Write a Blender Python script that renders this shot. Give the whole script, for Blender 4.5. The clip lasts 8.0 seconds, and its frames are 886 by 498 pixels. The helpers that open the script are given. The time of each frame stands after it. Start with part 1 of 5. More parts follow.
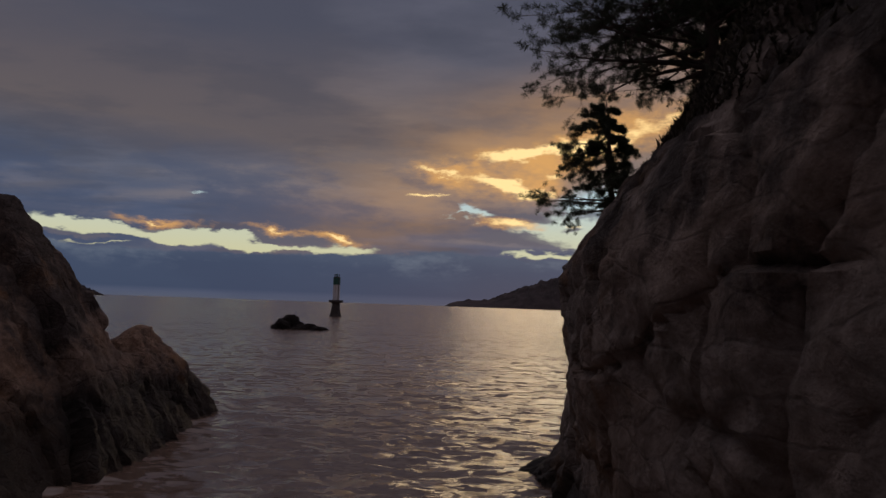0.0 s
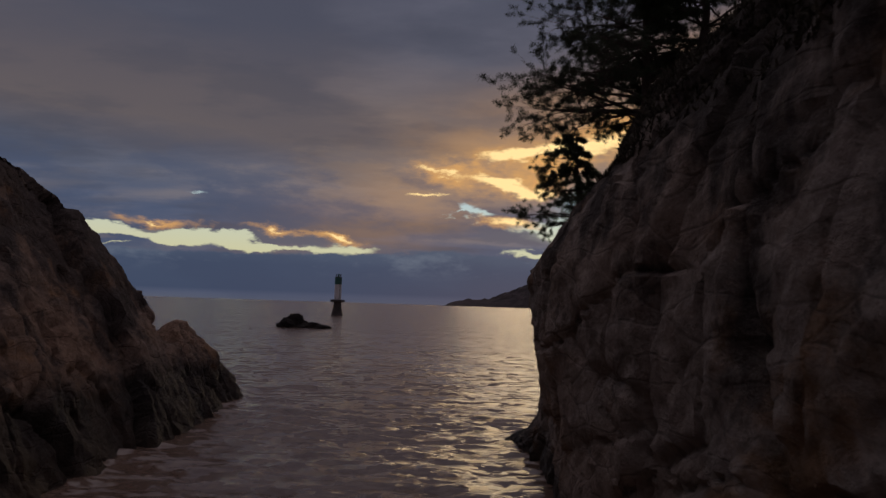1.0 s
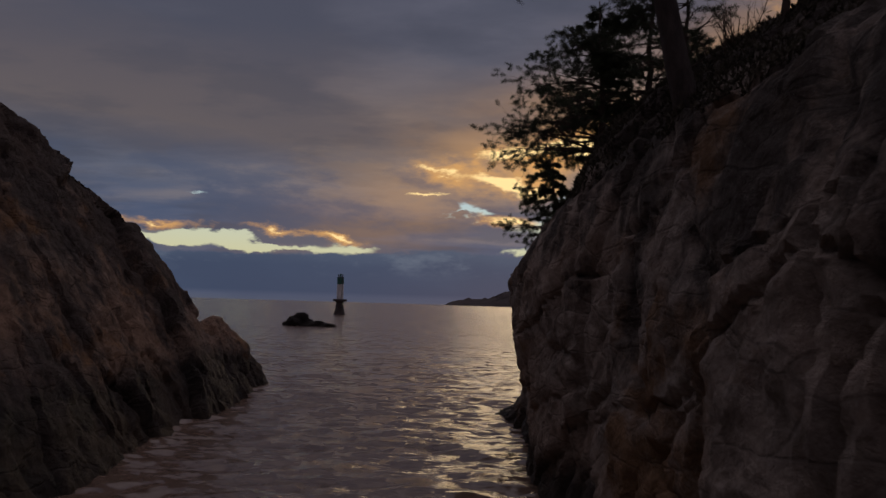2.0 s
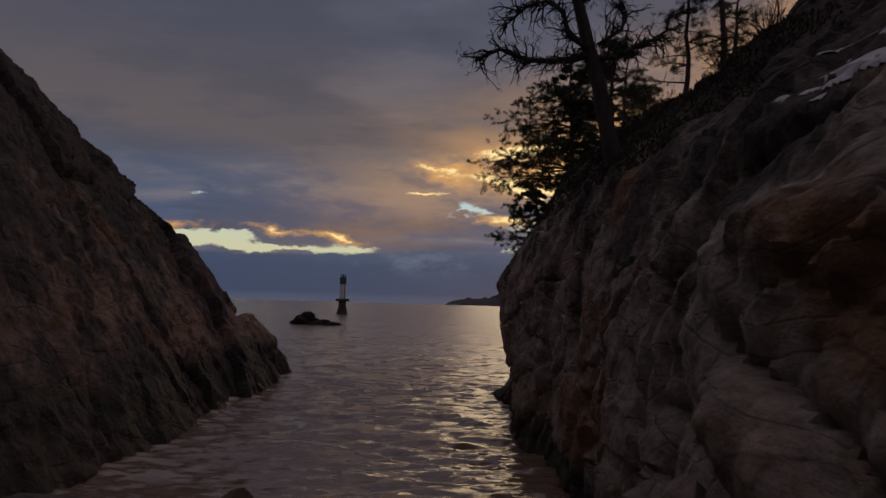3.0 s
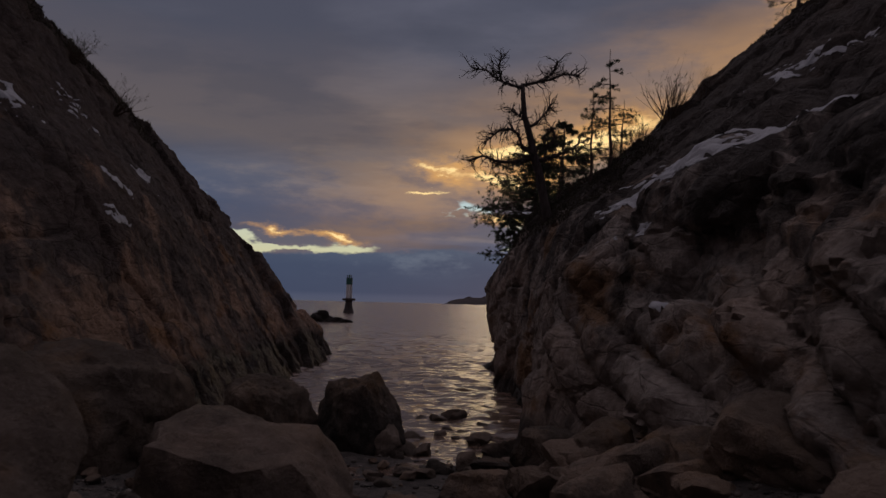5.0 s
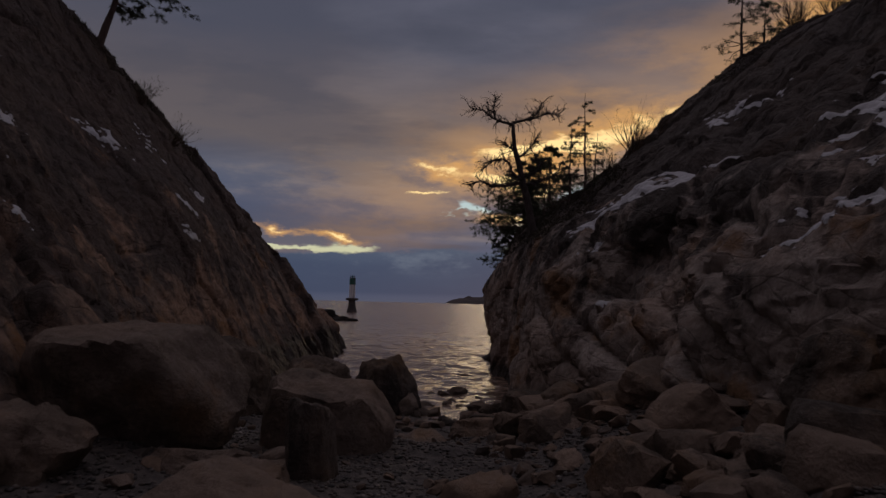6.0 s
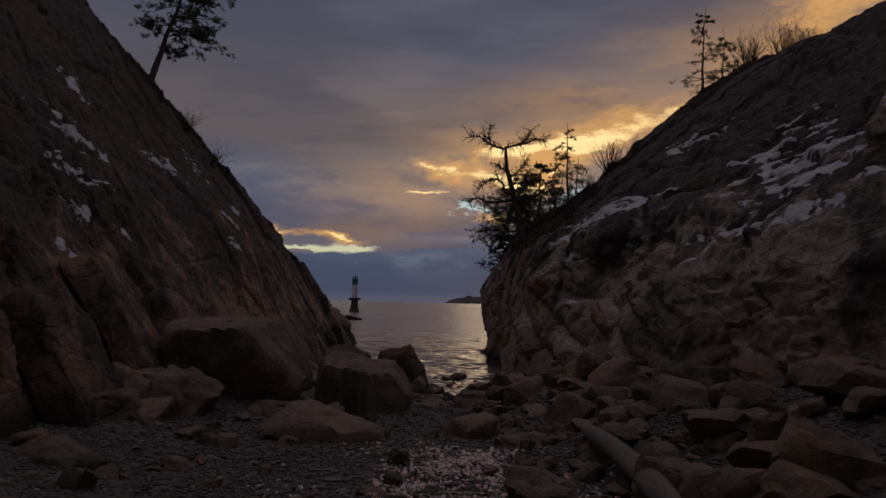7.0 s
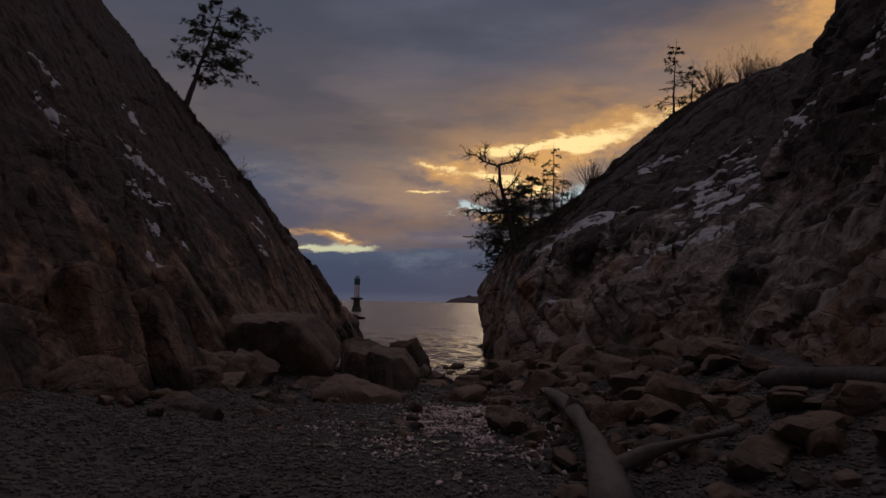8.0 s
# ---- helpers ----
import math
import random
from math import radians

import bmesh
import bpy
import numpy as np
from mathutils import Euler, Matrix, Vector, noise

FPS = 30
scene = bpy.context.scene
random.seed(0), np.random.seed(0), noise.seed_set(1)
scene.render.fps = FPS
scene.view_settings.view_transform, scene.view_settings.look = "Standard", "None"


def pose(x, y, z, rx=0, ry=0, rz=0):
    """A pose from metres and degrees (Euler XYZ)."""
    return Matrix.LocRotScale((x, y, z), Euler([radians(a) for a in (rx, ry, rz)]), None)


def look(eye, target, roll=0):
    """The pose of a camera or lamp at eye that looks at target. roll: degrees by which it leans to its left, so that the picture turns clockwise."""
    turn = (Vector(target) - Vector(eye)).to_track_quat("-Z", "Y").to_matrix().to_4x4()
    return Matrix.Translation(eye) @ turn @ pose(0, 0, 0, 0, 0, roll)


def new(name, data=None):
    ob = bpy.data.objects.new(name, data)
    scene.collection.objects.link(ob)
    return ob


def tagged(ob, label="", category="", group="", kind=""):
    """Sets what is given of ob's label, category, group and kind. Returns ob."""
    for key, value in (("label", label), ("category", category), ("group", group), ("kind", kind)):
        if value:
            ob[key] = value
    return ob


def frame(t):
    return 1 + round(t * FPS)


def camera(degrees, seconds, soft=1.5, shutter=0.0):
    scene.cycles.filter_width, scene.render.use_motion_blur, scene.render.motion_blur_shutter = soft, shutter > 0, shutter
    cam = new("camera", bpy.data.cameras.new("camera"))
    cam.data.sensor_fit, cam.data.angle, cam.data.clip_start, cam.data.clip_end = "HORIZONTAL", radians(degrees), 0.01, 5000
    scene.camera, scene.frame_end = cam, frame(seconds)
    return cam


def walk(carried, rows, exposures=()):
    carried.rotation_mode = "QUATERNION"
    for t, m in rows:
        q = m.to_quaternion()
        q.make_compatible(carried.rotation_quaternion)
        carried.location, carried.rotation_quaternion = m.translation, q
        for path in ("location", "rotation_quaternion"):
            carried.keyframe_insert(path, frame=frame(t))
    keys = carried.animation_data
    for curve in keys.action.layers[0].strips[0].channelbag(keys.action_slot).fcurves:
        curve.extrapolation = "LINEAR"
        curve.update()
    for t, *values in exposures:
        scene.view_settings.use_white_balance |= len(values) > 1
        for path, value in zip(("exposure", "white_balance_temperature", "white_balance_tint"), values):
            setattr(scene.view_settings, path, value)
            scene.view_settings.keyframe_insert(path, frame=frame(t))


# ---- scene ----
# Camera: flown backwards out over a cove, almost level.
cam = camera(62.2, 8.0, shutter=0.2)
ROWS = [  # seconds, x, y, z, degrees up, roll
    (0.00, -0.050, -0.380, 2.700, 4.40, 1.94),
    (0.50, -0.010, -1.460, 2.674, 4.38, 1.87),
    (1.00, 0.010, -2.735, 2.639, 4.36, 1.81),
    (1.50, 0.020, -4.160, 2.610, 4.34, 1.74),
    (2.25, 0.005, -6.420, 2.572, 4.31, 1.66),
    (3.00, -0.032, -8.910, 2.538, 4.29, 1.58),
    (3.50, -0.070, -10.855, 2.522, 4.27, 1.53),
    (4.00, -0.115, -12.880, 2.506, 4.26, 1.48),
    (4.50, -0.168, -14.960, 2.493, 4.24, 1.44),
    (5.25, -0.279, -18.090, 2.477, 4.22, 1.38),
    (6.00, -0.385, -21.080, 2.465, 4.19, 1.33),
    (6.50, -0.440, -23.015, 2.465, 4.18, 1.31),
    (7.00, -0.485, -24.880, 2.459, 4.16, 1.28),
    (7.50, -0.510, -26.670, 2.455, 4.13, 1.26),
    (8.00, -0.528, -28.425, 2.445, 4.13, 1.24),
]


def aim(x, y, z, up, roll):
    return look((x, y, z), (x, y + math.cos(radians(up)), z + math.sin(radians(up))), roll)


walk(cam, [(t, aim(x, y, z, up, roll)) for t, x, y, z, up, roll in ROWS])

# ---- node helpers ----


def lin(r, g, b):
    """A display colour, 0 to 255, as linear light."""
    return tuple(((c / 255 + 0.055) / 1.055) ** 2.4 if c > 10 else c / 255 / 12.92 for c in (r, g, b)) + (1.0,)


def plug(tree, slot, value):
    if isinstance(value, bpy.types.NodeSocket):
        tree.links.new(value, slot)
    elif value is not None:
        slot.default_value = value


def calc(tree, op, a, b=None, c=None):
    n = tree.nodes.new("ShaderNodeMath")
    n.operation = op
    for slot, value in zip(n.inputs, (a, b, c)):
        plug(tree, slot, value)
    return n.outputs[0]


def ease(tree, value, low, high):
    """0 below low, 1 above high, smooth between (low may lie above high)."""
    n = tree.nodes.new("ShaderNodeMapRange")
    n.interpolation_type = "SMOOTHSTEP"
    plug(tree, n.inputs["Value"], value)
    if low < high:
        n.inputs["From Min"].default_value, n.inputs["From Max"].default_value = low, high
        return n.outputs[0]
    n.inputs["From Min"].default_value, n.inputs["From Max"].default_value = high, low
    n.inputs["To Min"].default_value, n.inputs["To Max"].default_value = 1, 0
    return n.outputs[0]


def cloudy(tree, vector, scale, detail=5.0, rough=0.55, stretch=(1, 1, 1), turn=(0, 0, 0), shift=(0, 0, 0), kind=""):
    m = tree.nodes.new("ShaderNodeMapping")
    m.inputs["Scale"].default_value, m.inputs["Location"].default_value = stretch, shift
    m.inputs["Rotation"].default_value = [radians(a) for a in turn]
    plug(tree, m.inputs["Vector"], vector)
    n = tree.nodes.new("ShaderNodeTexNoise")
    if kind:
        n.noise_type = kind
    plug(tree, n.inputs["Vector"], m.outputs[0])
    n.inputs["Scale"].default_value, n.inputs["Detail"].default_value, n.inputs["Roughness"].default_value = scale, detail, rough
    return n.outputs[0]


def blend(tree, factor, a, b, mode="MIX"):
    n = tree.nodes.new("ShaderNodeMix")
    n.data_type, n.blend_type = "RGBA", mode
    plug(tree, n.inputs[0], factor), plug(tree, n.inputs[6], a), plug(tree, n.inputs[7], b)
    return n.outputs[2]


def ramp(tree, factor, *stops):
    n = tree.nodes.new("ShaderNodeValToRGB")
    while len(n.color_ramp.elements) < len(stops):
        n.color_ramp.elements.new(0.5)
    for e, (at, colour) in zip(n.color_ramp.elements, stops):
        e.position, e.color = at, colour
    plug(tree, n.inputs[0], factor)
    return n.outputs[0]


# ---- sky: dusk under broken cloud, the sun low behind it over the sea ----
world = bpy.data.worlds.new("dusk")
scene.world = world
world.use_nodes = True
W = world.node_tree
W.nodes.clear()
where = W.nodes.new("ShaderNodeTexCoord").outputs["Generated"]
axes = W.nodes.new("ShaderNodeSeparateXYZ")
plug(W, axes.inputs[0], where)
dx, dy, dz = axes.outputs
DEG = 57.29578
az = calc(W, "MULTIPLY", calc(W, "ARCTAN2", dx, dy), DEG)
el = calc(W, "MULTIPLY", calc(W, "ARCSINE", dz), DEG)
# a layer of cloud seen in perspective, and a flat one for the edges
deep = calc(W, "ADD", calc(W, "ABSOLUTE", dz), 0.11)
join = W.nodes.new("ShaderNodeCombineXYZ")
plug(W, join.inputs[0], calc(W, "DIVIDE", dx, deep)), plug(W, join.inputs[1], calc(W, "DIVIDE", dy, deep))
layer = join.outputs[0]
join = W.nodes.new("ShaderNodeCombineXYZ")
plug(W, join.inputs[0], az), plug(W, join.inputs[1], el)
flat = join.outputs[0]
n_broad = cloudy(W, layer, 0.75, 7, 0.52, stretch=(0.7, 1.2, 1), turn=(0, 0, -16), shift=(3.1, 1.7, 0))
n_billow = cloudy(W, layer, 1.9, 6, 0.58, stretch=(0.75, 1.1, 1), turn=(0, 0, -16), shift=(1.1, 4.2, 0))
n_edge = cloudy(W, flat, 0.34, 8, 0.6, stretch=(0.55, 1.4, 1), turn=(0, 0, 6), shift=(2.0, 0.4, 0))
n_soft = cloudy(W, flat, 0.07, 5, 0.55, stretch=(0.6, 2.0, 1), turn=(0, 0, 8), shift=(8.3, 2.2, 0))
n_fine = cloudy(W, flat, 0.75, 8, 0.62, stretch=(0.6, 1.3, 1), turn=(0, 0, 6), shift=(4.0, 1.4, 0))
n_puff = cloudy(W, flat, 0.20, 8, 0.6, stretch=(0.45, 1.3, 1), turn=(0, 0, 9), shift=(1.3, 5.1, 0))


def bell(value, centre, width):
    off = calc(W, "DIVIDE", calc(W, "SUBTRACT", value, centre), width)
    return calc(W, "EXPONENT", calc(W, "MULTIPLY", calc(W, "MULTIPLY", off, off), -1.0))


def warped(noise_value, amount):
    return calc(W, "ADD", el, calc(W, "MULTIPLY", calc(W, "SUBTRACT", noise_value, 0.5), amount))


def along(*stops):
    """A height in degrees that changes with the bearing."""
    level = ramp(W, calc(W, "DIVIDE", calc(W, "ADD", az, 60.0), 120.0), *[((b + 60) / 120, (h / 20, h / 20, h / 20, 1)) for b, h in stops])
    return calc(W, "MULTIPLY", level, 20.0)


els = warped(n_soft, 7.0)
# the deck of cloud: blue-grey streaks low, a brownish belt, slate above, paler overhead and behind
tilted = calc(W, "ADD", els, calc(W, "MULTIPLY", az, 0.06))
sky = ramp(W, calc(W, "DIVIDE", tilted, 90.0), (0.0, lin(72, 82, 108)), (0.065, lin(76, 87, 112)), (0.092, lin(92, 96, 112)), (0.125, lin(128, 114, 108)),
           (0.165, lin(118, 107, 107)), (0.215, lin(92, 92, 105)), (0.30, lin(84, 87, 105)), (0.45, lin(132, 124, 131)), (0.7, lin(190, 179, 189)))
sky = blend(W, calc(W, "MULTIPLY", ease(W, n_broad, 0.54, 0.38), 0.55), sky, lin(58, 62, 78))
sky = blend(W, calc(W, "MULTIPLY", ease(W, n_broad, 0.50, 0.68), 0.45), sky, lin(140, 128, 124))
sky = blend(W, calc(W, "MULTIPLY", ease(W, n_billow, 0.52, 0.38), 0.30), sky, lin(64, 68, 82))
streak = calc(W, "MULTIPLY", ease(W, n_puff, 0.46, 0.58), ease(W, el, 13.0, 7.5))
sky = blend(W, calc(W, "MULTIPLY", streak, 0.75), sky, lin(70, 80, 104))
south = ease(W, dy, 0.35, -0.35)
sky = blend(W, calc(W, "MULTIPLY", south, 0.8), sky, lin(84, 77, 85))
# places in the sky, their edges torn by two sizes of cloud
def torn(scale, amount, shift):
    m = W.nodes.new("ShaderNodeMapping")
    m.inputs["Scale"].default_value, m.inputs["Location"].default_value = (0.55, 1.25, 1), shift
    plug(W, m.inputs["Vector"], flat)
    n = W.nodes.new("ShaderNodeTexNoise")
    plug(W, n.inputs["Vector"], m.outputs[0])
    n.inputs["Scale"].default_value, n.inputs["Detail"].default_value, n.inputs["Roughness"].default_value = scale, 6, 0.6
    v = W.nodes.new("ShaderNodeVectorMath")
    v.operation = "MULTIPLY_ADD"
    plug(W, v.inputs[0], n.outputs["Color"])
    v.inputs[1].default_value, v.inputs[2].default_value = amount, [-a / 2 for a in amount]
    return v.outputs[0]


def summed(a, b):
    v = W.nodes.new("ShaderNodeVectorMath")
    v.operation = "ADD"
    plug(W, v.inputs[0], a), plug(W, v.inputs[1], b)
    return v.outputs[0]


ragged = summed(summed(flat, torn(0.22, (3.6, 1.6, 0), (7.0, 3.0, 0))), torn(0.8, (2.6, 1.7, 0), (2.0, 9.0, 0)))


def patches(*spots):
    """The sum of soft spots: bearing, height, half width, half height in degrees, slope, strength."""
    total = None
    for b, h, wide, high, slope, strength in spots:
        m = W.nodes.new("ShaderNodeMapping")
        m.vector_type = "TEXTURE"
        m.inputs["Location"].default_value, m.inputs["Rotation"].default_value = (b, h, 0), (0, 0, math.atan(slope))
        m.inputs["Scale"].default_value = (wide * 1.9, high * 1.9, 1)
        plug(W, m.inputs["Vector"], ragged)
        flat_only = W.nodes.new("ShaderNodeVectorMath")
        flat_only.operation = "MULTIPLY"
        plug(W, flat_only.inputs[0], m.outputs[0])
        flat_only.inputs[1].default_value = (1, 1, 0)
        g = W.nodes.new("ShaderNodeTexGradient")
        g.gradient_type = "SPHERICAL"
        plug(W, g.inputs[0], flat_only.outputs[0])
        one = calc(W, "MULTIPLY", g.outputs["Fac"], strength)
        total = one if total is None else calc(W, "ADD", total, one)
    return total


n_shred = cloudy(W, flat, 1.5, 7, 0.62, stretch=(0.7, 1.3, 1), turn=(0, 0, -10), shift=(6.0, 2.4, 0))
spark = calc(W, "SUBTRACT", calc(W, "ADD", calc(W, "MULTIPLY", n_edge, 0.30), calc(W, "ADD", calc(W, "MULTIPLY", n_fine, 0.40), calc(W, "MULTIPLY", n_shred, 0.30))), 0.5)


def shredded(amount, depth):
    """A sum of spots, torn by fine cloud where it is not nothing."""
    here = calc(W, "MINIMUM", calc(W, "MULTIPLY", amount, 3.0), 1.0)
    return calc(W, "ADD", amount, calc(W, "MULTIPLY", calc(W, "MULTIPLY", spark, depth), here))


# the glow round the hidden sun, climbing to the north
line = calc(W, "ADD", calc(W, "MULTIPLY", az, 0.36), 9.6)
ends = calc(W, "MULTIPLY", ease(W, az, -24.0, 8.0), ease(W, az, 60.0, 26.0))
glow = calc(W, "MULTIPLY", bell(els, line, 4.2), ends)
veil = calc(W, "ADD", 0.26, calc(W, "MULTIPLY", ease(W, n_puff, 0.62, 0.40), 0.40))
sky = blend(W, calc(W, "MULTIPLY", glow, veil), sky, lin(188, 143, 96))
# clear pale air in the rifts
rift = patches((-28.0, 5.0, 3.0, 0.34, -0.05, 1), (-23.5, 4.65, 3.2, 0.42, -0.06, 1), (-18.8, 4.35, 3.0, 0.46, -0.05, 1), (-15.2, 4.2, 2.2, 0.40, -0.16, 1), (-12.3, 3.9, 2.2, 0.16, 0, 0.9),
               (-8.0, 4.15, 2.0, 0.34, 0, 1.1), (-25.0, 3.5, 2.6, 0.09, 0, 0.7), (2.3, 7.5, 1.0, 0.50, -0.2, 0.95), (8.6, 5.9, 3.0, 0.75, -0.10, 1.1), (11.8, 5.4, 2.4, 0.9, 0, 1.1),
               (11.5, 8.2, 2.6, 1.3, 0.1, 0.9), (7.6, 4.15, 2.4, 0.20, 0, 1.0), (-18.3, 8.1, 1.1, 0.16, 0.05, 0.55), (1.0, 7.2, 2.4, 0.10, 0.03, 0.45))
clear = ramp(W, calc(W, "DIVIDE", el, 12.0), (0.28, lin(204, 200, 160)), (0.48, lin(196, 202, 182)), (0.66, lin(180, 200, 204)))
sky = blend(W, ease(W, shredded(rift, 1.6), 0.26, 0.70), sky, clear)
# cloud adrift across them
tongue = patches((6.4, 7.0, 1.8, 0.36, -0.14, 1), (5.8, 5.35, 3.0, 0.42, -0.12, 1), (10.0, 5.75, 0.9, 0.16, 0, 0.9), (-12.0, 4.72, 2.6, 0.42, -0.08, 1.1), (-21.8, 4.95, 1.0, 0.26, 0.1, 0.8), (-26.5, 4.2, 2.6, 0.22, -0.1, 0.8))
sky = blend(W, calc(W, "MULTIPLY", ease(W, shredded(tongue, 1.2), 0.20, 0.62), 0.9), sky, lin(96, 94, 106))
# gilt edges and lit wisps
gilt = patches((-21.2, 5.42, 2.4, 0.28, -0.06, 1), (-13.4, 5.20, 1.5, 0.28, -0.08, 1), (-8.6, 4.95, 2.0, 0.30, -0.10, 1), (-0.4, 10.6, 2.0, 0.75, -0.1, 0.8), (4.6, 9.5, 3.4, 1.0, -0.1, 0.8),
               (6.4, 12.0, 3.6, 0.9, 0.12, 0.8), (14.0, 13.2, 5.0, 1.3, 0.25, 0.9), (28.0, 20.6, 3.2, 2.2, 0.4, 0.85), (4.9, 6.55, 1.8, 0.36, -0.12, 1), (7.4, 10.2, 1.4, 1.0, 0, 0.6))
sky = blend(W, calc(W, "MULTIPLY", ease(W, shredded(gilt, 2.4), 0.08, 1.0), 0.8), sky, lin(226, 168, 98))
gold = patches((-21.8, 5.48, 1.2, 0.15, -0.05, 0.8), (-13.3, 5.24, 0.8, 0.14, -0.1, 0.8), (-8.2, 4.95, 1.3, 0.15, -0.12, 0.8), (-1.2, 10.8, 1.1, 0.28, -0.15, 0.7), (0.5, 10.4, 0.8, 0.24, -0.2, 0.7),
               (-0.8, 8.75, 1.7, 0.17, 0.02, 1.0), (3.5, 9.75, 1.5, 0.42, -0.1, 1), (5.4, 9.2, 1.4, 0.50, -0.2, 1), (7.4, 8.8, 0.9, 0.36, -0.1, 0.8), (4.6, 11.9, 1.5, 0.36, 0.2, 1),
               (7.4, 12.4, 1.9, 0.46, 0.12, 1), (10.2, 12.4, 2.0, 0.55, 0, 1), (13.2, 12.8, 1.7, 0.6, 0.15, 0.72), (16.6, 14.0, 2.0, 0.7, 0.3, 0.66), (7.7, 10.3, 0.7, 0.35, 0, 0.8),
               (4.9, 6.60, 1.3, 0.28, -0.12, 1), (10.2, 6.05, 0.8, 0.15, -0.05, 0.9))
sky = blend(W, ease(W, shredded(gold, 2.6), 0.30, 0.90), sky, (1.12, 0.80, 0.36, 1))
# below all that a bank of blue stratus
bank = along((-60, 4.6), (-29, 4.0), (-26, 3.25), (-18, 3.5), (-6, 3.65), (0, 4.2), (6, 3.75), (14, 3.7), (60, 3.7))
low = ramp(W, calc(W, "DIVIDE", el, 6.0), (0.0, lin(84, 90, 108)), (0.06, lin(78, 86, 108)), (0.12, lin(62, 74, 98)), (0.45, lin(64, 76, 100)), (0.75, lin(80, 92, 112)))
low = blend(W, calc(W, "MULTIPLY", ease(W, n_soft, 0.56, 0.40), 0.35), low, lin(56, 66, 90))
low = blend(W, calc(W, "MULTIPLY", ease(W, calc(W, "ADD", calc(W, "MULTIPLY", n_puff, 0.7), calc(W, "MULTIPLY", n_fine, 0.3)), 0.47, 0.60), ease(W, el, 1.6, 3.4)), low, lin(92, 102, 120))
sky = blend(W, calc(W, "MULTIPLY", ease(W, calc(W, "SUBTRACT", calc(W, "ADD", warped(n_edge, 1.2), calc(W, "MULTIPLY", calc(W, "SUBTRACT", n_fine, 0.5), 0.8)), bank), 0.16, -0.16), calc(W, "SUBTRACT", 1.0, calc(W, "MULTIPLY", south, 0.6))), sky, low)
# the air of a clear dusk behind it all
air = W.nodes.new("ShaderNodeTexSky")
air.sky_type, air.sun_disc = "NISHITA", False
air.sun_elevation, air.sun_rotation = radians(4.0), radians(8.0)
haze = blend(W, 1.0, air.outputs[0], (0.05, 0.05, 0.05, 1), "MULTIPLY")
sky = blend(W, 0.01, sky, haze, "ADD")
back = W.nodes.new("ShaderNodeBackground")
plug(W, back.inputs["Color"], sky)
back.inputs["Strength"].default_value = 1.0
plug(W, W.nodes.new("ShaderNodeOutputWorld").inputs[0], back.outputs[0])

# the veiled sun
sun = new("sun", bpy.data.lights.new("sun", "SUN"))
sun.data.energy, sun.data.angle, sun.data.color = 0.06, radians(14), (1.0, 0.74, 0.45)
sun.matrix_world = look((0, 0, 60), (-60 * math.sin(radians(8)), -60 * math.cos(radians(8)), 60 - 60 * math.tan(radians(10))))

# ---- materials ----


def material(name):
    m = bpy.data.materials.new(name)
    m.use_nodes = True
    tree = m.node_tree
    return m, tree, tree.nodes["Principled BSDF"]


def bumped(tree, shader, height, strength, distance, before=None):
    n = tree.nodes.new("ShaderNodeBump")
    n.inputs["Strength"].default_value, n.inputs["Distance"].default_value = strength, distance
    plug(tree, n.inputs["Height"], height), plug(tree, n.inputs["Normal"], before)
    plug(tree, shader.inputs["Normal"], n.outputs[0])
    return n.outputs[0]


def place_of(tree):
    return tree.nodes.new("ShaderNodeNewGeometry").outputs["Position"]


def chance(tree):
    return tree.nodes.new("ShaderNodeObjectInfo").outputs["Random"]


def island(tree):
    return tree.nodes.new("ShaderNodeNewGeometry").outputs["Random Per Island"]


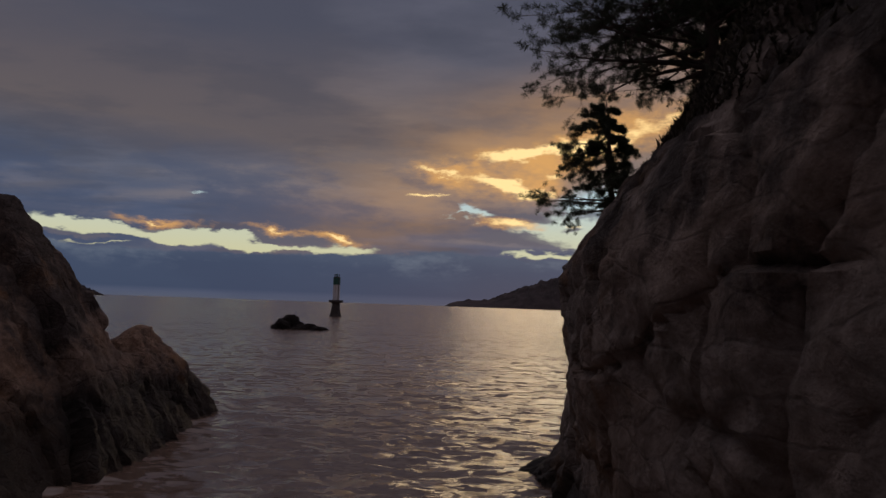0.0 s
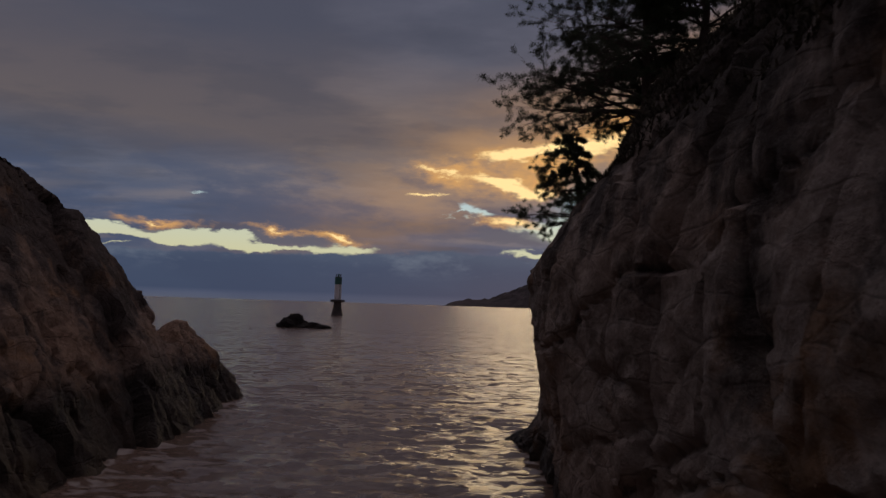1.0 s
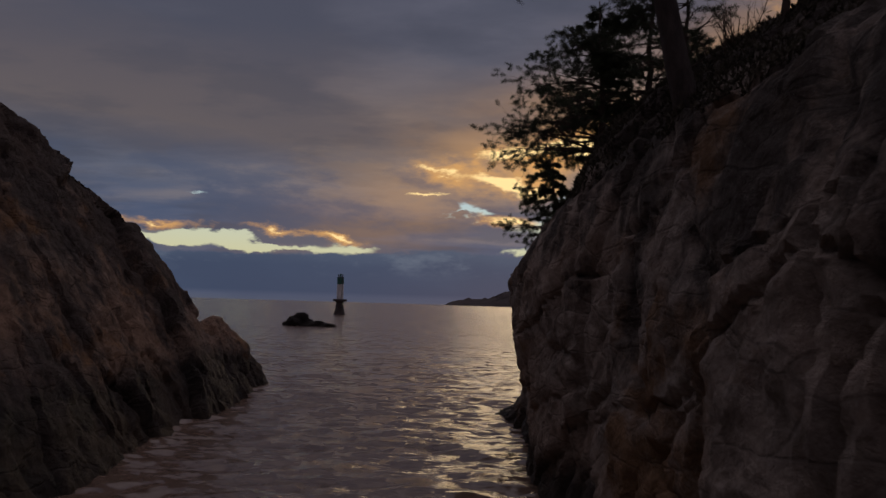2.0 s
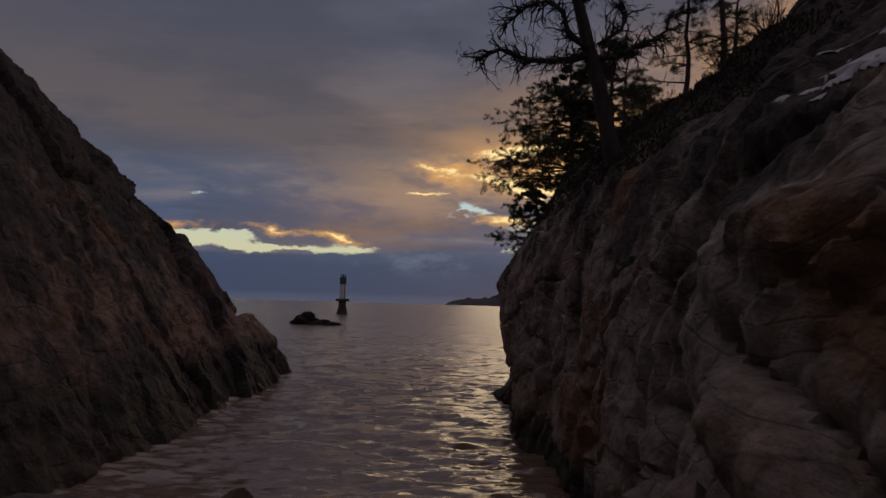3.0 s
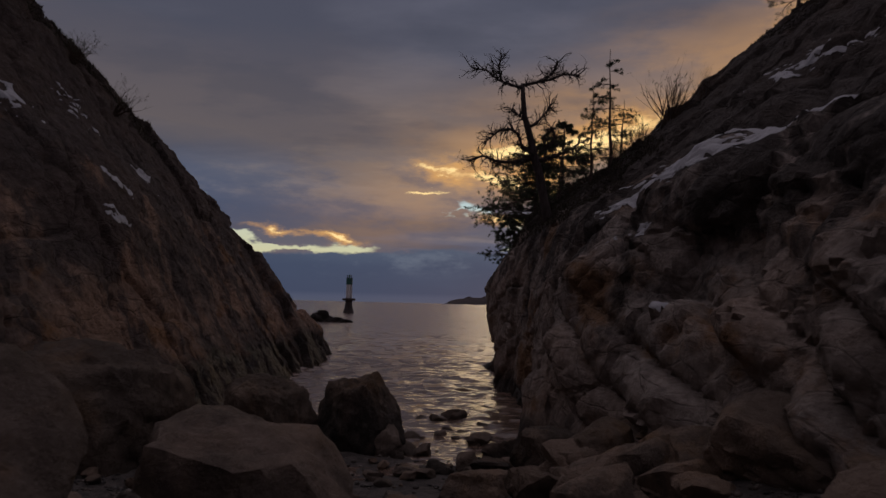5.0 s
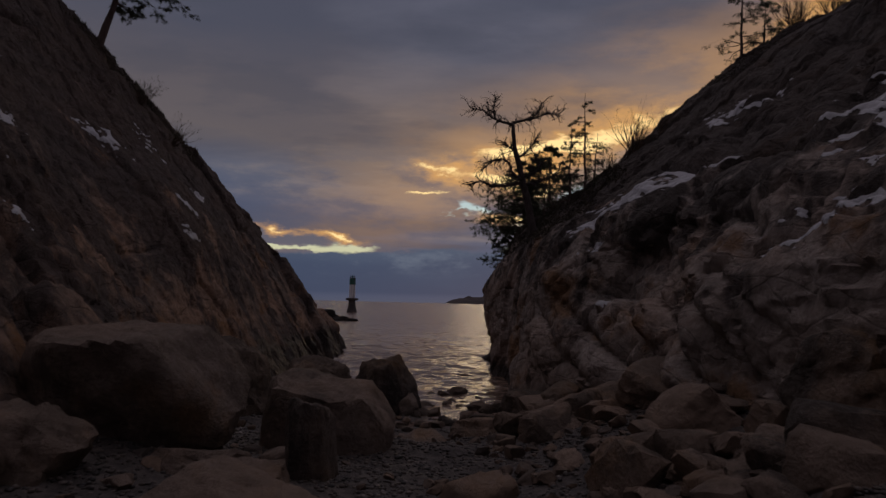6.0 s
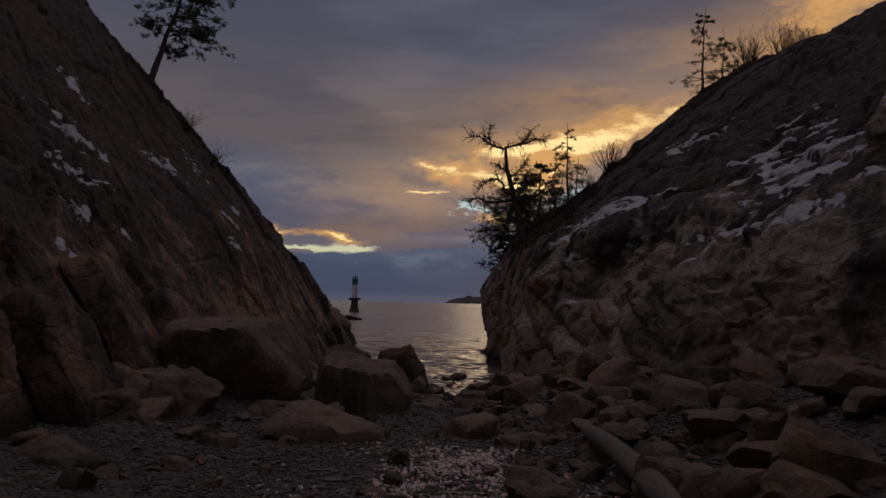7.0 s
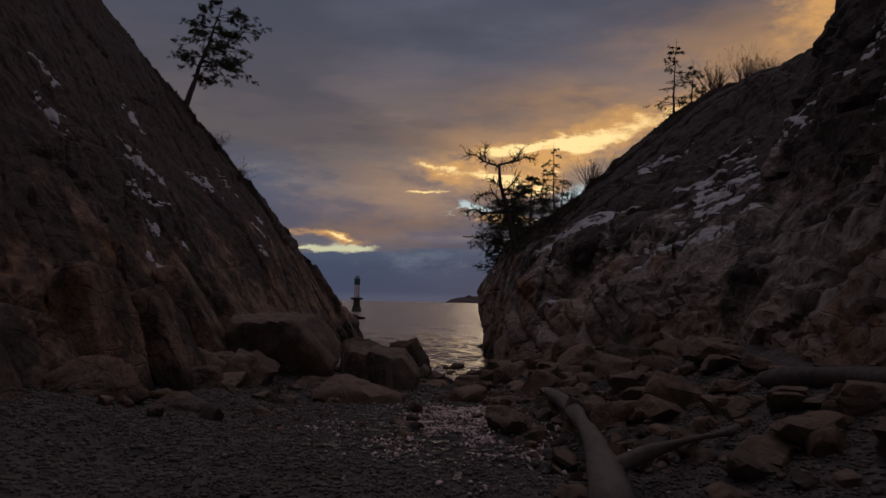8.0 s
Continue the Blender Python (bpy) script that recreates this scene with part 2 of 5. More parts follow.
def rock_material(name, base, warm, dark, lichen, wet_at=0.55, turn=(0, 0, 0), per_object=0.0, black_at=0.53, rise=0.0, seams=0.55):
    """Jointed granite: two tones, iron stain, black blotches denser with height, fine relief, dark and wet by the tide
    line.
    """
    m, T, S = material(name)
    p = place_of(T)
    broad = cloudy(T, p, 0.45, 5, 0.6, turn=turn, stretch=(1, 0.6, 1.3))
    stain = cloudy(T, p, 0.9, 6, 0.65, turn=turn, stretch=(1, 0.5, 0.8), shift=(5, 2, 1))
    grain = cloudy(T, p, 9.0, 8, 0.7, turn=turn, stretch=(1, 0.85, 0.9))
    fleck = cloudy(T, p, 60.0, 3, 0.6)
    colour = blend(T, ease(T, broad, 0.36, 0.66), base, warm)
    colour = blend(T, calc(T, "MULTIPLY", ease(T, stain, 0.52, 0.66), 0.8), colour, lichen)
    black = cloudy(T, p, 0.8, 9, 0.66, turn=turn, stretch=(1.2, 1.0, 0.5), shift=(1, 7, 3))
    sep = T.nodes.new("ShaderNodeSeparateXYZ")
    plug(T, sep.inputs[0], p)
    # rise makes the black denser from low down up to 7 m
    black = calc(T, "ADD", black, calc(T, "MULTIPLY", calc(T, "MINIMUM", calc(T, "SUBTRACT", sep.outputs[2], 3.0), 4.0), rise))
    colour = blend(T, calc(T, "MULTIPLY", ease(T, black, black_at - 0.06, black_at + 0.07), 0.85), colour, dark)
    mottle = cloudy(T, p, 3.5, 7, 0.68, turn=turn, shift=(2, 6, 9))
    colour = blend(T, calc(T, "MULTIPLY", ease(T, mottle, 0.44, 0.60), 0.55), colour, blend(T, 1.0, colour, (0.55, 0.54, 0.54, 1), "MULTIPLY"))
    colour = blend(T, calc(T, "MULTIPLY", ease(T, grain, 0.35, 0.65), 0.55), colour, blend(T, 1.0, colour, (0.5, 0.48, 0.46, 1), "MULTIPLY"))
    colour = blend(T, calc(T, "MULTIPLY", ease(T, fleck, 0.58, 0.70), 0.35), colour, (0.36, 0.33, 0.30, 1))
    if per_object:
        colour = blend(T, calc(T, "MULTIPLY", chance(T), per_object), colour, warm)
    level = calc(T, "ADD", sep.outputs[2], calc(T, "MULTIPLY", calc(T, "SUBTRACT", stain, 0.5), 1.2))
    wet = ease(T, level, wet_at + 0.25, wet_at - 0.25)
    colour = blend(T, calc(T, "MULTIPLY", wet, 0.85), colour, (0.022, 0.019, 0.017, 1))
    plug(T, S.inputs["Base Color"], colour)
    plug(T, S.inputs["Roughness"], calc(T, "SUBTRACT", 0.88, calc(T, "MULTIPLY", wet, 0.30)))
    S.inputs["Specular IOR Level"].default_value = 0.12
    crack = T.nodes.new("ShaderNodeTexVoronoi")
    crack.feature = "DISTANCE_TO_EDGE"
    crack.inputs["Scale"].default_value = 1.5
    mp = T.nodes.new("ShaderNodeMapping")
    mp.inputs["Rotation"].default_value, mp.inputs["Scale"].default_value = [radians(a) for a in turn], (1.3, 0.6, 1.8)
    warp = T.nodes.new("ShaderNodeVectorMath")
    warp.operation = "ADD"
    plug(T, warp.inputs[0], p)
    wn = T.nodes.new("ShaderNodeTexNoise")
    wn.inputs["Scale"].default_value = 0.6
    plug(T, wn.inputs["Vector"], p)
    plug(T, warp.inputs[1], wn.outputs["Color"])
    plug(T, mp.inputs["Vector"], warp.outputs[0]), plug(T, crack.inputs["Vector"], mp.outputs[0])
    joints = ease(T, crack.outputs["Distance"], 0.0, 0.05)
    if seams:
        # darker crack lines: dirt, plus joint shadow put into the colour
        plug(T, S.inputs["Base Color"], blend(T, calc(T, "MULTIPLY", ease(T, crack.outputs["Distance"], 0.030, 0.0), 0.22), colour, dark))
    nrm = bumped(T, S, joints, seams, 0.04)
    ridge = cloudy(T, p, 2.4, 9, 0.66, turn=turn, stretch=(1.2, 0.8, 0.5), shift=(4, 1, 2), kind="RIDGED_MULTIFRACTAL")
    nrm = bumped(T, S, ridge, 0.6, 0.08, nrm)
    nrm = bumped(T, S, cloudy(T, p, 3.2, 6, 0.62, turn=turn, shift=(3, 8, 1)), 0.5, 0.14, nrm)
    nrm = bumped(T, S, grain, 0.8, 0.12, nrm)
    bumped(T, S, fleck, 0.25, 0.01, nrm)
    return m


M_cliff_west = rock_material("weathered_granite", (0.26, 0.195, 0.162, 1), (0.40, 0.26, 0.185, 1), (0.085, 0.072, 0.069, 1), (0.32, 0.165, 0.07, 1), turn=(0, 31, 0), black_at=0.47, rise=0.045, wet_at=1.15)
M_cliff_east = rock_material("grey_granite", (0.47, 0.405, 0.365, 1), (0.48, 0.375, 0.315, 1), (0.074, 0.066, 0.064, 1), (0.30, 0.16, 0.07, 1), turn=(0, -28, 12), black_at=0.545, rise=0.075)
M_searock = rock_material("tidal_rock", (0.10, 0.085, 0.075, 1), (0.14, 0.11, 0.09, 1), (0.03, 0.027, 0.025, 1), (0.10, 0.08, 0.05, 1), wet_at=3.0)
M_wetrock = rock_material("wet_boulder", (0.15, 0.125, 0.11, 1), (0.23, 0.17, 0.13, 1), (0.06, 0.054, 0.050, 1), (0.18, 0.11, 0.06, 1), wet_at=0.25, per_object=0.3, seams=0.0)
M_boulder = rock_material("boulder_granite", (0.21, 0.175, 0.155, 1), (0.33, 0.245, 0.19, 1), (0.075, 0.066, 0.06, 1), (0.27, 0.16, 0.08, 1), wet_at=0.05, per_object=0.6, seams=0.0)


def plain(name, colour, rough, vary=0.35, scale=6.0, stretch=(1, 1, 1), bump=0.02, metal=0.0):
    """A plain surface with two scales of variation and fine relief."""
    m, T, S = material(name)
    p = place_of(T)
    a = cloudy(T, p, scale, 5, 0.6, stretch=stretch)
    b = cloudy(T, p, scale * 9, 4, 0.6, stretch=stretch)
    low = tuple(c * (1 - vary) for c in colour[:3]) + (1,)
    high = tuple(min(1, c * (1 + vary)) for c in colour[:3]) + (1,)
    tone = calc(T, "ADD", calc(T, "MULTIPLY", a, 0.65), calc(T, "MULTIPLY", b, 0.35))
    plug(T, S.inputs["Base Color"], blend(T, ease(T, tone, 0.3, 0.7), low, high))
    S.inputs["Roughness"].default_value, S.inputs["Metallic"].default_value = rough, metal
    if bump:
        bumped(T, S, b, 0.6, bump)
    return m


M_snow = plain("old_snow", (0.48, 0.48, 0.51), 0.65, 0.12, 5, bump=0.02)
M_glint_chip = plain("glint_chip", (0.62, 0.47, 0.45), 0.35, 0.45, 9, bump=0)
M_bark = plain("pine_bark", (0.128, 0.090, 0.077), 0.9, 0.5, 14, stretch=(1, 1, 0.25), bump=0.02)
M_deadwood = plain("bare_wood", (0.083, 0.065, 0.061), 0.85, 0.45, 12, stretch=(1, 1, 0.3), bump=0.015)
M_needle = plain("pine_needles", (0.072, 0.090, 0.048), 0.7, 0.5, 2.5, bump=0)
M_twig = plain("bare_twigs", (0.10, 0.065, 0.045), 0.85, 0.4, 4, bump=0)
M_heath = plain("dark_heath", (0.078, 0.066, 0.046), 0.9, 0.5, 3, bump=0)
M_drift = plain("driftwood", (0.14, 0.115, 0.10), 0.8, 0.35, 10, stretch=(1.5, 0.2, 1.5), bump=0.02)
M_concrete = plain("stained_concrete", (0.075, 0.062, 0.056), 0.85, 0.45, 1.2, bump=0.03)
M_white = plain("white_paint", (0.74, 0.73, 0.72), 0.5, 0.10, 2.0, stretch=(1, 1, 0.3), bump=0)
M_green = plain("green_paint", (0.035, 0.13, 0.10), 0.45, 0.2, 2.0, bump=0)
M_steel = plain("grey_steel", (0.14, 0.14, 0.14), 0.45, 0.3, 4.0, bump=0, metal=0.7)
M_forest = plain("far_forest", (0.055, 0.042, 0.042), 0.95, 0.5, 0.02, bump=3.0)
M_bed = plain("beach_shingle", (0.075, 0.062, 0.056), 0.8, 0.8, 7.0, bump=0.05)


def shingle_material():
    m, T, S = material("wet_pebbles")
    r = island(T)
    tone = ramp(T, r, (0.0, (0.030, 0.027, 0.026, 1)), (0.45, (0.070, 0.060, 0.054, 1)), (0.80, (0.11, 0.085, 0.07, 1)), (0.96, (0.17, 0.14, 0.12, 1)), (1.0, (0.32, 0.28, 0.26, 1)))
    p = place_of(T)
    plug(T, S.inputs["Base Color"], blend(T, calc(T, "MULTIPLY", cloudy(T, p, 30, 4, 0.6), 0.6), tone, blend(T, 1.0, tone, (0.4, 0.38, 0.36, 1), "MULTIPLY")))
    S.inputs["Roughness"].default_value = 0.55
    bumped(T, S, cloudy(T, p, 45, 4, 0.6), 0.4, 0.01)
    return m


M_pebble = shingle_material()


def water_material():
    m, T, S = material("sea_water")
    p = place_of(T)
    S.inputs["Base Color"].default_value = (0.19, 0.128, 0.098, 1)
    S.inputs["IOR"].default_value, S.inputs["Roughness"].default_value = 1.55, 0.18
    S.inputs["Specular IOR Level"].default_value = 0.5
    # small steep waves: the slope of the surface wavers at three sizes
    slope = T.nodes.new("ShaderNodeNewGeometry").outputs["Normal"]
    for size, amount, stretch, turn in ((0.30, (0.25, 0.40, 0), (0.5, 1.2, 1), 5), (2.6, (1.55, 2.0, 0), (0.6, 1.25, 1), -7), (7.0, (1.25, 1.5, 0), (0.65, 1.2, 1), 14)):
        m_ = T.nodes.new("ShaderNodeMapping")
        m_.inputs["Scale"].default_value, m_.inputs["Rotation"].default_value = stretch, (0, 0, radians(turn))
        plug(T, m_.inputs["Vector"], p)
        n = T.nodes.new("ShaderNodeTexNoise")
        plug(T, n.inputs["Vector"], m_.outputs[0])
        n.inputs["Scale"].default_value, n.inputs["Detail"].default_value, n.inputs["Roughness"].default_value = size, 3, 0.6
        v = T.nodes.new("ShaderNodeVectorMath")
        v.operation = "MULTIPLY_ADD"
        plug(T, v.inputs[0], n.outputs["Color"])
        v.inputs[1].default_value, v.inputs[2].default_value = amount, [-a / 2 for a in amount]
        add = T.nodes.new("ShaderNodeVectorMath")
        add.operation = "ADD"
        plug(T, add.inputs[0], slope), plug(T, add.inputs[1], v.outputs[0])
        slope = add.outputs[0]
    unit = T.nodes.new("ShaderNodeVectorMath")
    unit.operation = "NORMALIZE"
    plug(T, unit.inputs[0], slope)
    plug(T, S.inputs["Normal"], unit.outputs[0])
    return m


M_water = water_material()


M_puddle, T, S = material("seep_water")
S.inputs["Base Color"].default_value = (0.03, 0.028, 0.026, 1)
S.inputs["IOR"].default_value, S.inputs["Roughness"].default_value = 1.40, 0.08
bumped(T, S, cloudy(T, place_of(T), 11.0, 4, 0.6), 1.0, 0.03)



def scree_material():
    m, T, S = material("scree_stone")
    p = place_of(T)
    tone = blend(T, island(T), (0.10, 0.082, 0.072, 1), (0.24, 0.17, 0.125, 1))
    grain = cloudy(T, p, 12, 7, 0.68)
    plug(T, S.inputs["Base Color"], blend(T, calc(T, "MULTIPLY", ease(T, grain, 0.35, 0.65), 0.6), tone, blend(T, 1.0, tone, (0.4, 0.38, 0.36, 1), "MULTIPLY")))
    S.inputs["Roughness"].default_value, S.inputs["Specular IOR Level"].default_value = 0.85, 0.25
    bumped(T, S, grain, 0.7, 0.04)
    return m


M_scree = scree_material()

# ---- geometry helpers ----


def mesh_of(name, verts, faces, material=None, smooth=True):
    me = bpy.data.meshes.new(name)
    me.from_pydata([tuple(v) for v in verts], [], faces)
    if material:
        me.materials.append(material)
    if smooth:
        me.polygons.foreach_set("use_smooth", np.ones(len(me.polygons), dtype=bool))
    me.update()
    return me


def big_mesh(name, verts, quads, material, smooth=True):
    """A mesh from arrays: n x 3 places, m x 3 or m x 4 corners."""
    me = bpy.data.meshes.new(name)
    k = quads.shape[1]
    me.vertices.add(len(verts)), me.loops.add(quads.size), me.polygons.add(len(quads))
    me.vertices.foreach_set("co", np.ascontiguousarray(verts, dtype=np.float32).ravel())
    me.loops.foreach_set("vertex_index", np.ascontiguousarray(quads, dtype=np.int32).ravel())
    me.polygons.foreach_set("loop_start", np.arange(0, quads.size, k, dtype=np.int32))
    me.polygons.foreach_set("use_smooth", np.full(len(quads), smooth, dtype=bool))
    me.materials.append(material)
    me.update(calc_edges=True)
    me.validate()
    return me


def part(name, data, parent=None, label=""):
    ob = new(name, data)
    if parent:
        ob.parent = parent
    return tagged(ob, label)


def thing(name, label, category, group="", kind="", at=(0, 0, 0)):
    ob = new(name)
    ob.location = at
    return tagged(ob, label, category, group, kind)


def grid_quads(rows, cols):
    i = (np.arange(rows - 1)[:, None] * cols + np.arange(cols - 1)[None, :]).ravel()
    return np.stack([i, i + 1, i + cols + 1, i + cols], axis=1)


def hashed(ix, iy, iz, salt=0):
    h = (ix.astype(np.int64) * 374761393 + iy.astype(np.int64) * 668265263 + iz.astype(np.int64) * 2147483647 + salt * 974711) & 0xFFFFFFFF
    h = ((h ^ (h >> 13)) * 1274126177) & 0xFFFFFFFF
    h = ((h ^ (h >> 16)) * 2246822519) & 0xFFFFFFFF
    return ((h ^ (h >> 15)) & 0xFFFFFF) / float(0xFFFFFF)


def value_noise(p, salt=0):
    """Smooth noise from -1 to 1 at n x 3 places."""
    f = np.floor(p)
    i = f.astype(np.int64)
    w = p - f
    w = w * w * w * (w * (w * 6 - 15) + 10)
    out = 0
    for a in (0, 1):
        for b in (0, 1):
            for c in (0, 1):
                k = (w[:, 0] if a else 1 - w[:, 0]) * (w[:, 1] if b else 1 - w[:, 1]) * (w[:, 2] if c else 1 - w[:, 2])
                out = out + k * hashed(i[:, 0] + a, i[:, 1] + b, i[:, 2] + c, salt)
    return out * 2 - 1


def fbm(p, octaves=4, gain=0.5, salt=0):
    out, amp = np.zeros(len(p)), 1.0
    for k in range(octaves):
        out += amp * value_noise(p * 2.03 ** k + 17.3 * k, salt + k)
        amp *= gain
    return out


def blocks(p, salt=0):
    """Jointed blocks: for each place the random tilt-plane of its cell, and how near it is to a joint (0 at the joint)."""
    base = np.floor(p).astype(np.int64)
    best, second = np.full(len(p), 1e9), np.full(len(p), 1e9)
    step = np.zeros(len(p))
    for a in (-1, 0, 1):
        for b in (-1, 0, 1):
            for c in (-1, 0, 1):
                q = base + np.array([a, b, c])
                s = [hashed(q[:, 0], q[:, 1], q[:, 2], salt + k) for k in range(7)]
                d = p - (q + np.stack(s[:3], axis=1))
                dist = np.abs(d).max(axis=1) * 0.6 + np.sqrt((d * d).sum(axis=1)) * 0.4
                plane = (s[3] - 0.5) * 1.6 + d[:, 0] * (s[4] - 0.5) + d[:, 1] * (s[5] - 0.5) * 1.2 + d[:, 2] * (s[6] - 0.5) * 1.2
                near = dist < best
                second = np.where(near, best, np.minimum(second, dist))
                step = np.where(near, plane, step)
                best = np.where(near, dist, best)
    return step, second - best


def turned(p, degrees, axis):
    return p @ np.array(Matrix.Rotation(radians(degrees), 3, axis)).T


def sstep(v, low, high):
    w = np.clip((v - low) / (high - low), 0, 1)
    return w * w * (3 - 2 * w)


# ---- the sea ----


def graded(start, first, growth, limit):
    out, step = [start], first
    while out[-1] < limit:
        out.append(out[-1] + step)
        step *= growth
    return np.array(out)


def build_water():
    ys = np.concatenate([np.arange(-11.0, 14.0, 0.085), graded(14.0, 0.09, 1.018, 4700)])
    side = np.concatenate([np.arange(0, 7.0, 0.085), graded(7.0, 0.10, 1.06, 4700)])
    xs = np.concatenate([-side[:0:-1], side])
    gx, gy = np.meshgrid(xs, ys)
    cell = np.maximum(np.gradient(xs)[None, :], np.gradient(ys)[:, None])
    z = np.zeros_like(gx)
    rng = np.random.default_rng(5)
    for k in range(56):
        length = 0.28 * 1.049 ** k
        a = rng.normal(0, 0.55) + 0.08
        turn = 2 * np.pi / length
        z += 0.0085 * min(length, 0.55 * length ** 0.12) * sstep(-cell / length, -0.30, -0.16) * np.sin((gx * np.sin(a) + gy * np.cos(a)) * turn + rng.uniform(0, 6.28))
    calm = 0.35 + 0.65 * sstep(gy, -7.0, 6.0)
    z *= calm
    v = np.stack([gx.ravel(), gy.ravel(), z.ravel()], axis=1)
    ob = new("water", big_mesh("water", v, grid_quads(len(ys), len(xs)), M_water))
    return tagged(ob, "rippled grey-brown sea water reflecting the dusk sky", "water", kind="structure")


water = build_water()


# ---- the beach and sea bed: one sheet ----
def beach(x, y):
    """Height of the ground."""
    z = np.interp(y, [-60, -48, -38, -30, -25, -20, -15, -11, -8, -5, -3, 0, 2, 8, 30], [9, 6, 1.8, 1.25, 1.1, 0.85, 0.50, 0.33, 0.18, 0.05, -0.08, -0.24, -0.5, -1.8, -4])
    west = np.maximum(0, -2.6 - x)
    east = np.maximum(0, x - np.interp(y, [-25, -14, -8, -4], [1.2, 0.6, 0.6, 0.9]))
    z = z + 0.32 * np.exp(-((x + 3.9) / 1.4) ** 2 - ((y + 12.9) / 1.6) ** 2)
    z = z + 0.10 * west ** 1.3 + 0.30 * np.minimum(east, 6) ** 1.25 * sstep(-y, 2, 9)
    p = np.stack([np.ravel(x), np.ravel(y), np.zeros(np.size(x))], axis=1)
    return z + 0.10 * fbm(p * 0.5, 3, 0.5, 40).reshape(np.shape(x)) + 0.025 * fbm(p * 3.0, 2, 0.5, 41).reshape(np.shape(x))


def build_ground():
    xs, ys = np.arange(-14, 16.01, 0.13), np.concatenate([np.arange(-60, -30, 0.6), np.arange(-30, -4, 0.11), np.arange(-4, 30, 0.7)])
    gx, gy = np.meshgrid(xs, ys)
    v = np.stack([gx.ravel(), gy.ravel(), beach(gx, gy).ravel()], axis=1)
    ob = new("ground", big_mesh("ground", v, grid_quads(len(ys), len(xs)), M_bed))
    return tagged(ob, "dark wet shingle beach sloping into the cove", "beach", kind="structure")


ground = build_ground()


# ---- the two cliffs ----
def west_face(y, z):
    """A smooth slab leaning back from the cove, cut off obliquely at the seaward end, with a low shelf at its tip."""
    x = -4.95 - 0.60 * z
    end = np.interp(z, [-1, 0.4, 1.0, 1.35, 1.55, 1.7, 2.7, 4.0, 5.2, 8.3, 12.4, 20], [17.6, 17.4, 16.7, 15.6, 14.2, 13.2, 13.3, 12.7, 11.4, 5.3, -1.9, -14])
    steep = np.interp(z, [1.2, 1.6, 2.5, 3.0], [1.1, 3.0, 3.0, 1.1])
    x = x - steep * np.maximum(0, y - end) - 0.34 * sstep(y, 14.3, 16.2) * (z < 2.2)
    x = x + 0.55 * np.exp(-((y + 1.5) / 4) ** 2 - ((z - 4.6) / 1.6) ** 2) + 0.15 * np.exp(-((y + 13.5) / 2.5) ** 2 - ((z - 2.8) / 1.5) ** 2)
    x = x - 0.16 * np.exp(-((y - 15.6) / 1.3) ** 2 - ((z - 1.4) / 0.9) ** 2)
    return x - 0.35 * np.exp(-((y + 5) / 3.0) ** 2) * sstep(z, 2.5, 5)


def east_face(y, z):
    """A wall over the water with a ridge climbing inland, and a buttress by the beach."""
    foot = np.interp(y, [-45, -30, -22, -14, -9, -7, -5, -1, 2, 5, 12.5], [6.5, 5.5, 4.2, 3.1, 2.5, 2.1, 1.55, 1.6, 1.7, 1.55, 1.60])
    ridge = np.interp(z, [0, 4.2, 10.3, 11.7, 12.3, 16], [-4, 1.6, 8.7, 11.0, 14.0, 60])
    low = foot + 0.10 * z
    x = 0.5 * (low + ridge + np.sqrt((low - ridge) ** 2 + 0.08))
    lean = np.interp(z, [0, 3, 4.4, 5.4, 8, 12], [0, 0.02, 0.12, 0.30, 0.34, 0.30])
    away = np.interp(z, [0, 3.0, 4.0, 4.6, 5.0, 5.8, 6.5, 8, 10], [0.0, 0.02, 0.05, 0.10, 0.08, 0.0, 0.12, 0.35, 0.4])
    x = x + lean * np.interp(2 - y, [0, 8, 15, 18], [0, 8, 9.8, 10.5]) + away * np.maximum(0, y - 2)
    # a hollow above the plunging slabs
    x = x + 0.75 * np.exp(-((y + 7.4) / 1.5) ** 2 - ((z - 3.0) / 0.8) ** 2)
    # the prow that overhangs the channel
    prow = np.interp(z, [0.2, 1.0, 1.6, 2.4, 3.1, 3.6, 4.2, 4.9, 5.6], [0.0, 0.14, 0.38, 0.70, 0.88, 0.72, 0.42, 0.12, 0.0])
    x = x - prow * np.exp(-((y - 7.4) / 3.2) ** 2) + 0.10 * np.maximum(0, y - 8.8) * sstep(z, 0.0, 0.6)
    x = x - 0.42 * np.exp(-((z - 5.3) / 0.75) ** 2 - ((y - 6.0) / 3.0) ** 2)
    buttress = 4.0 + 0.22 * z - 0.45 * sstep(-z, -4.5, -2.5) - 0.10 * np.maximum(0, -16 - y) + 0.012 * z * z
    x = x + (np.minimum(x, buttress) - x) * sstep(-y, 13.6, 15.0)
    return x + 1.2 * np.maximum(0, y - 12.4)


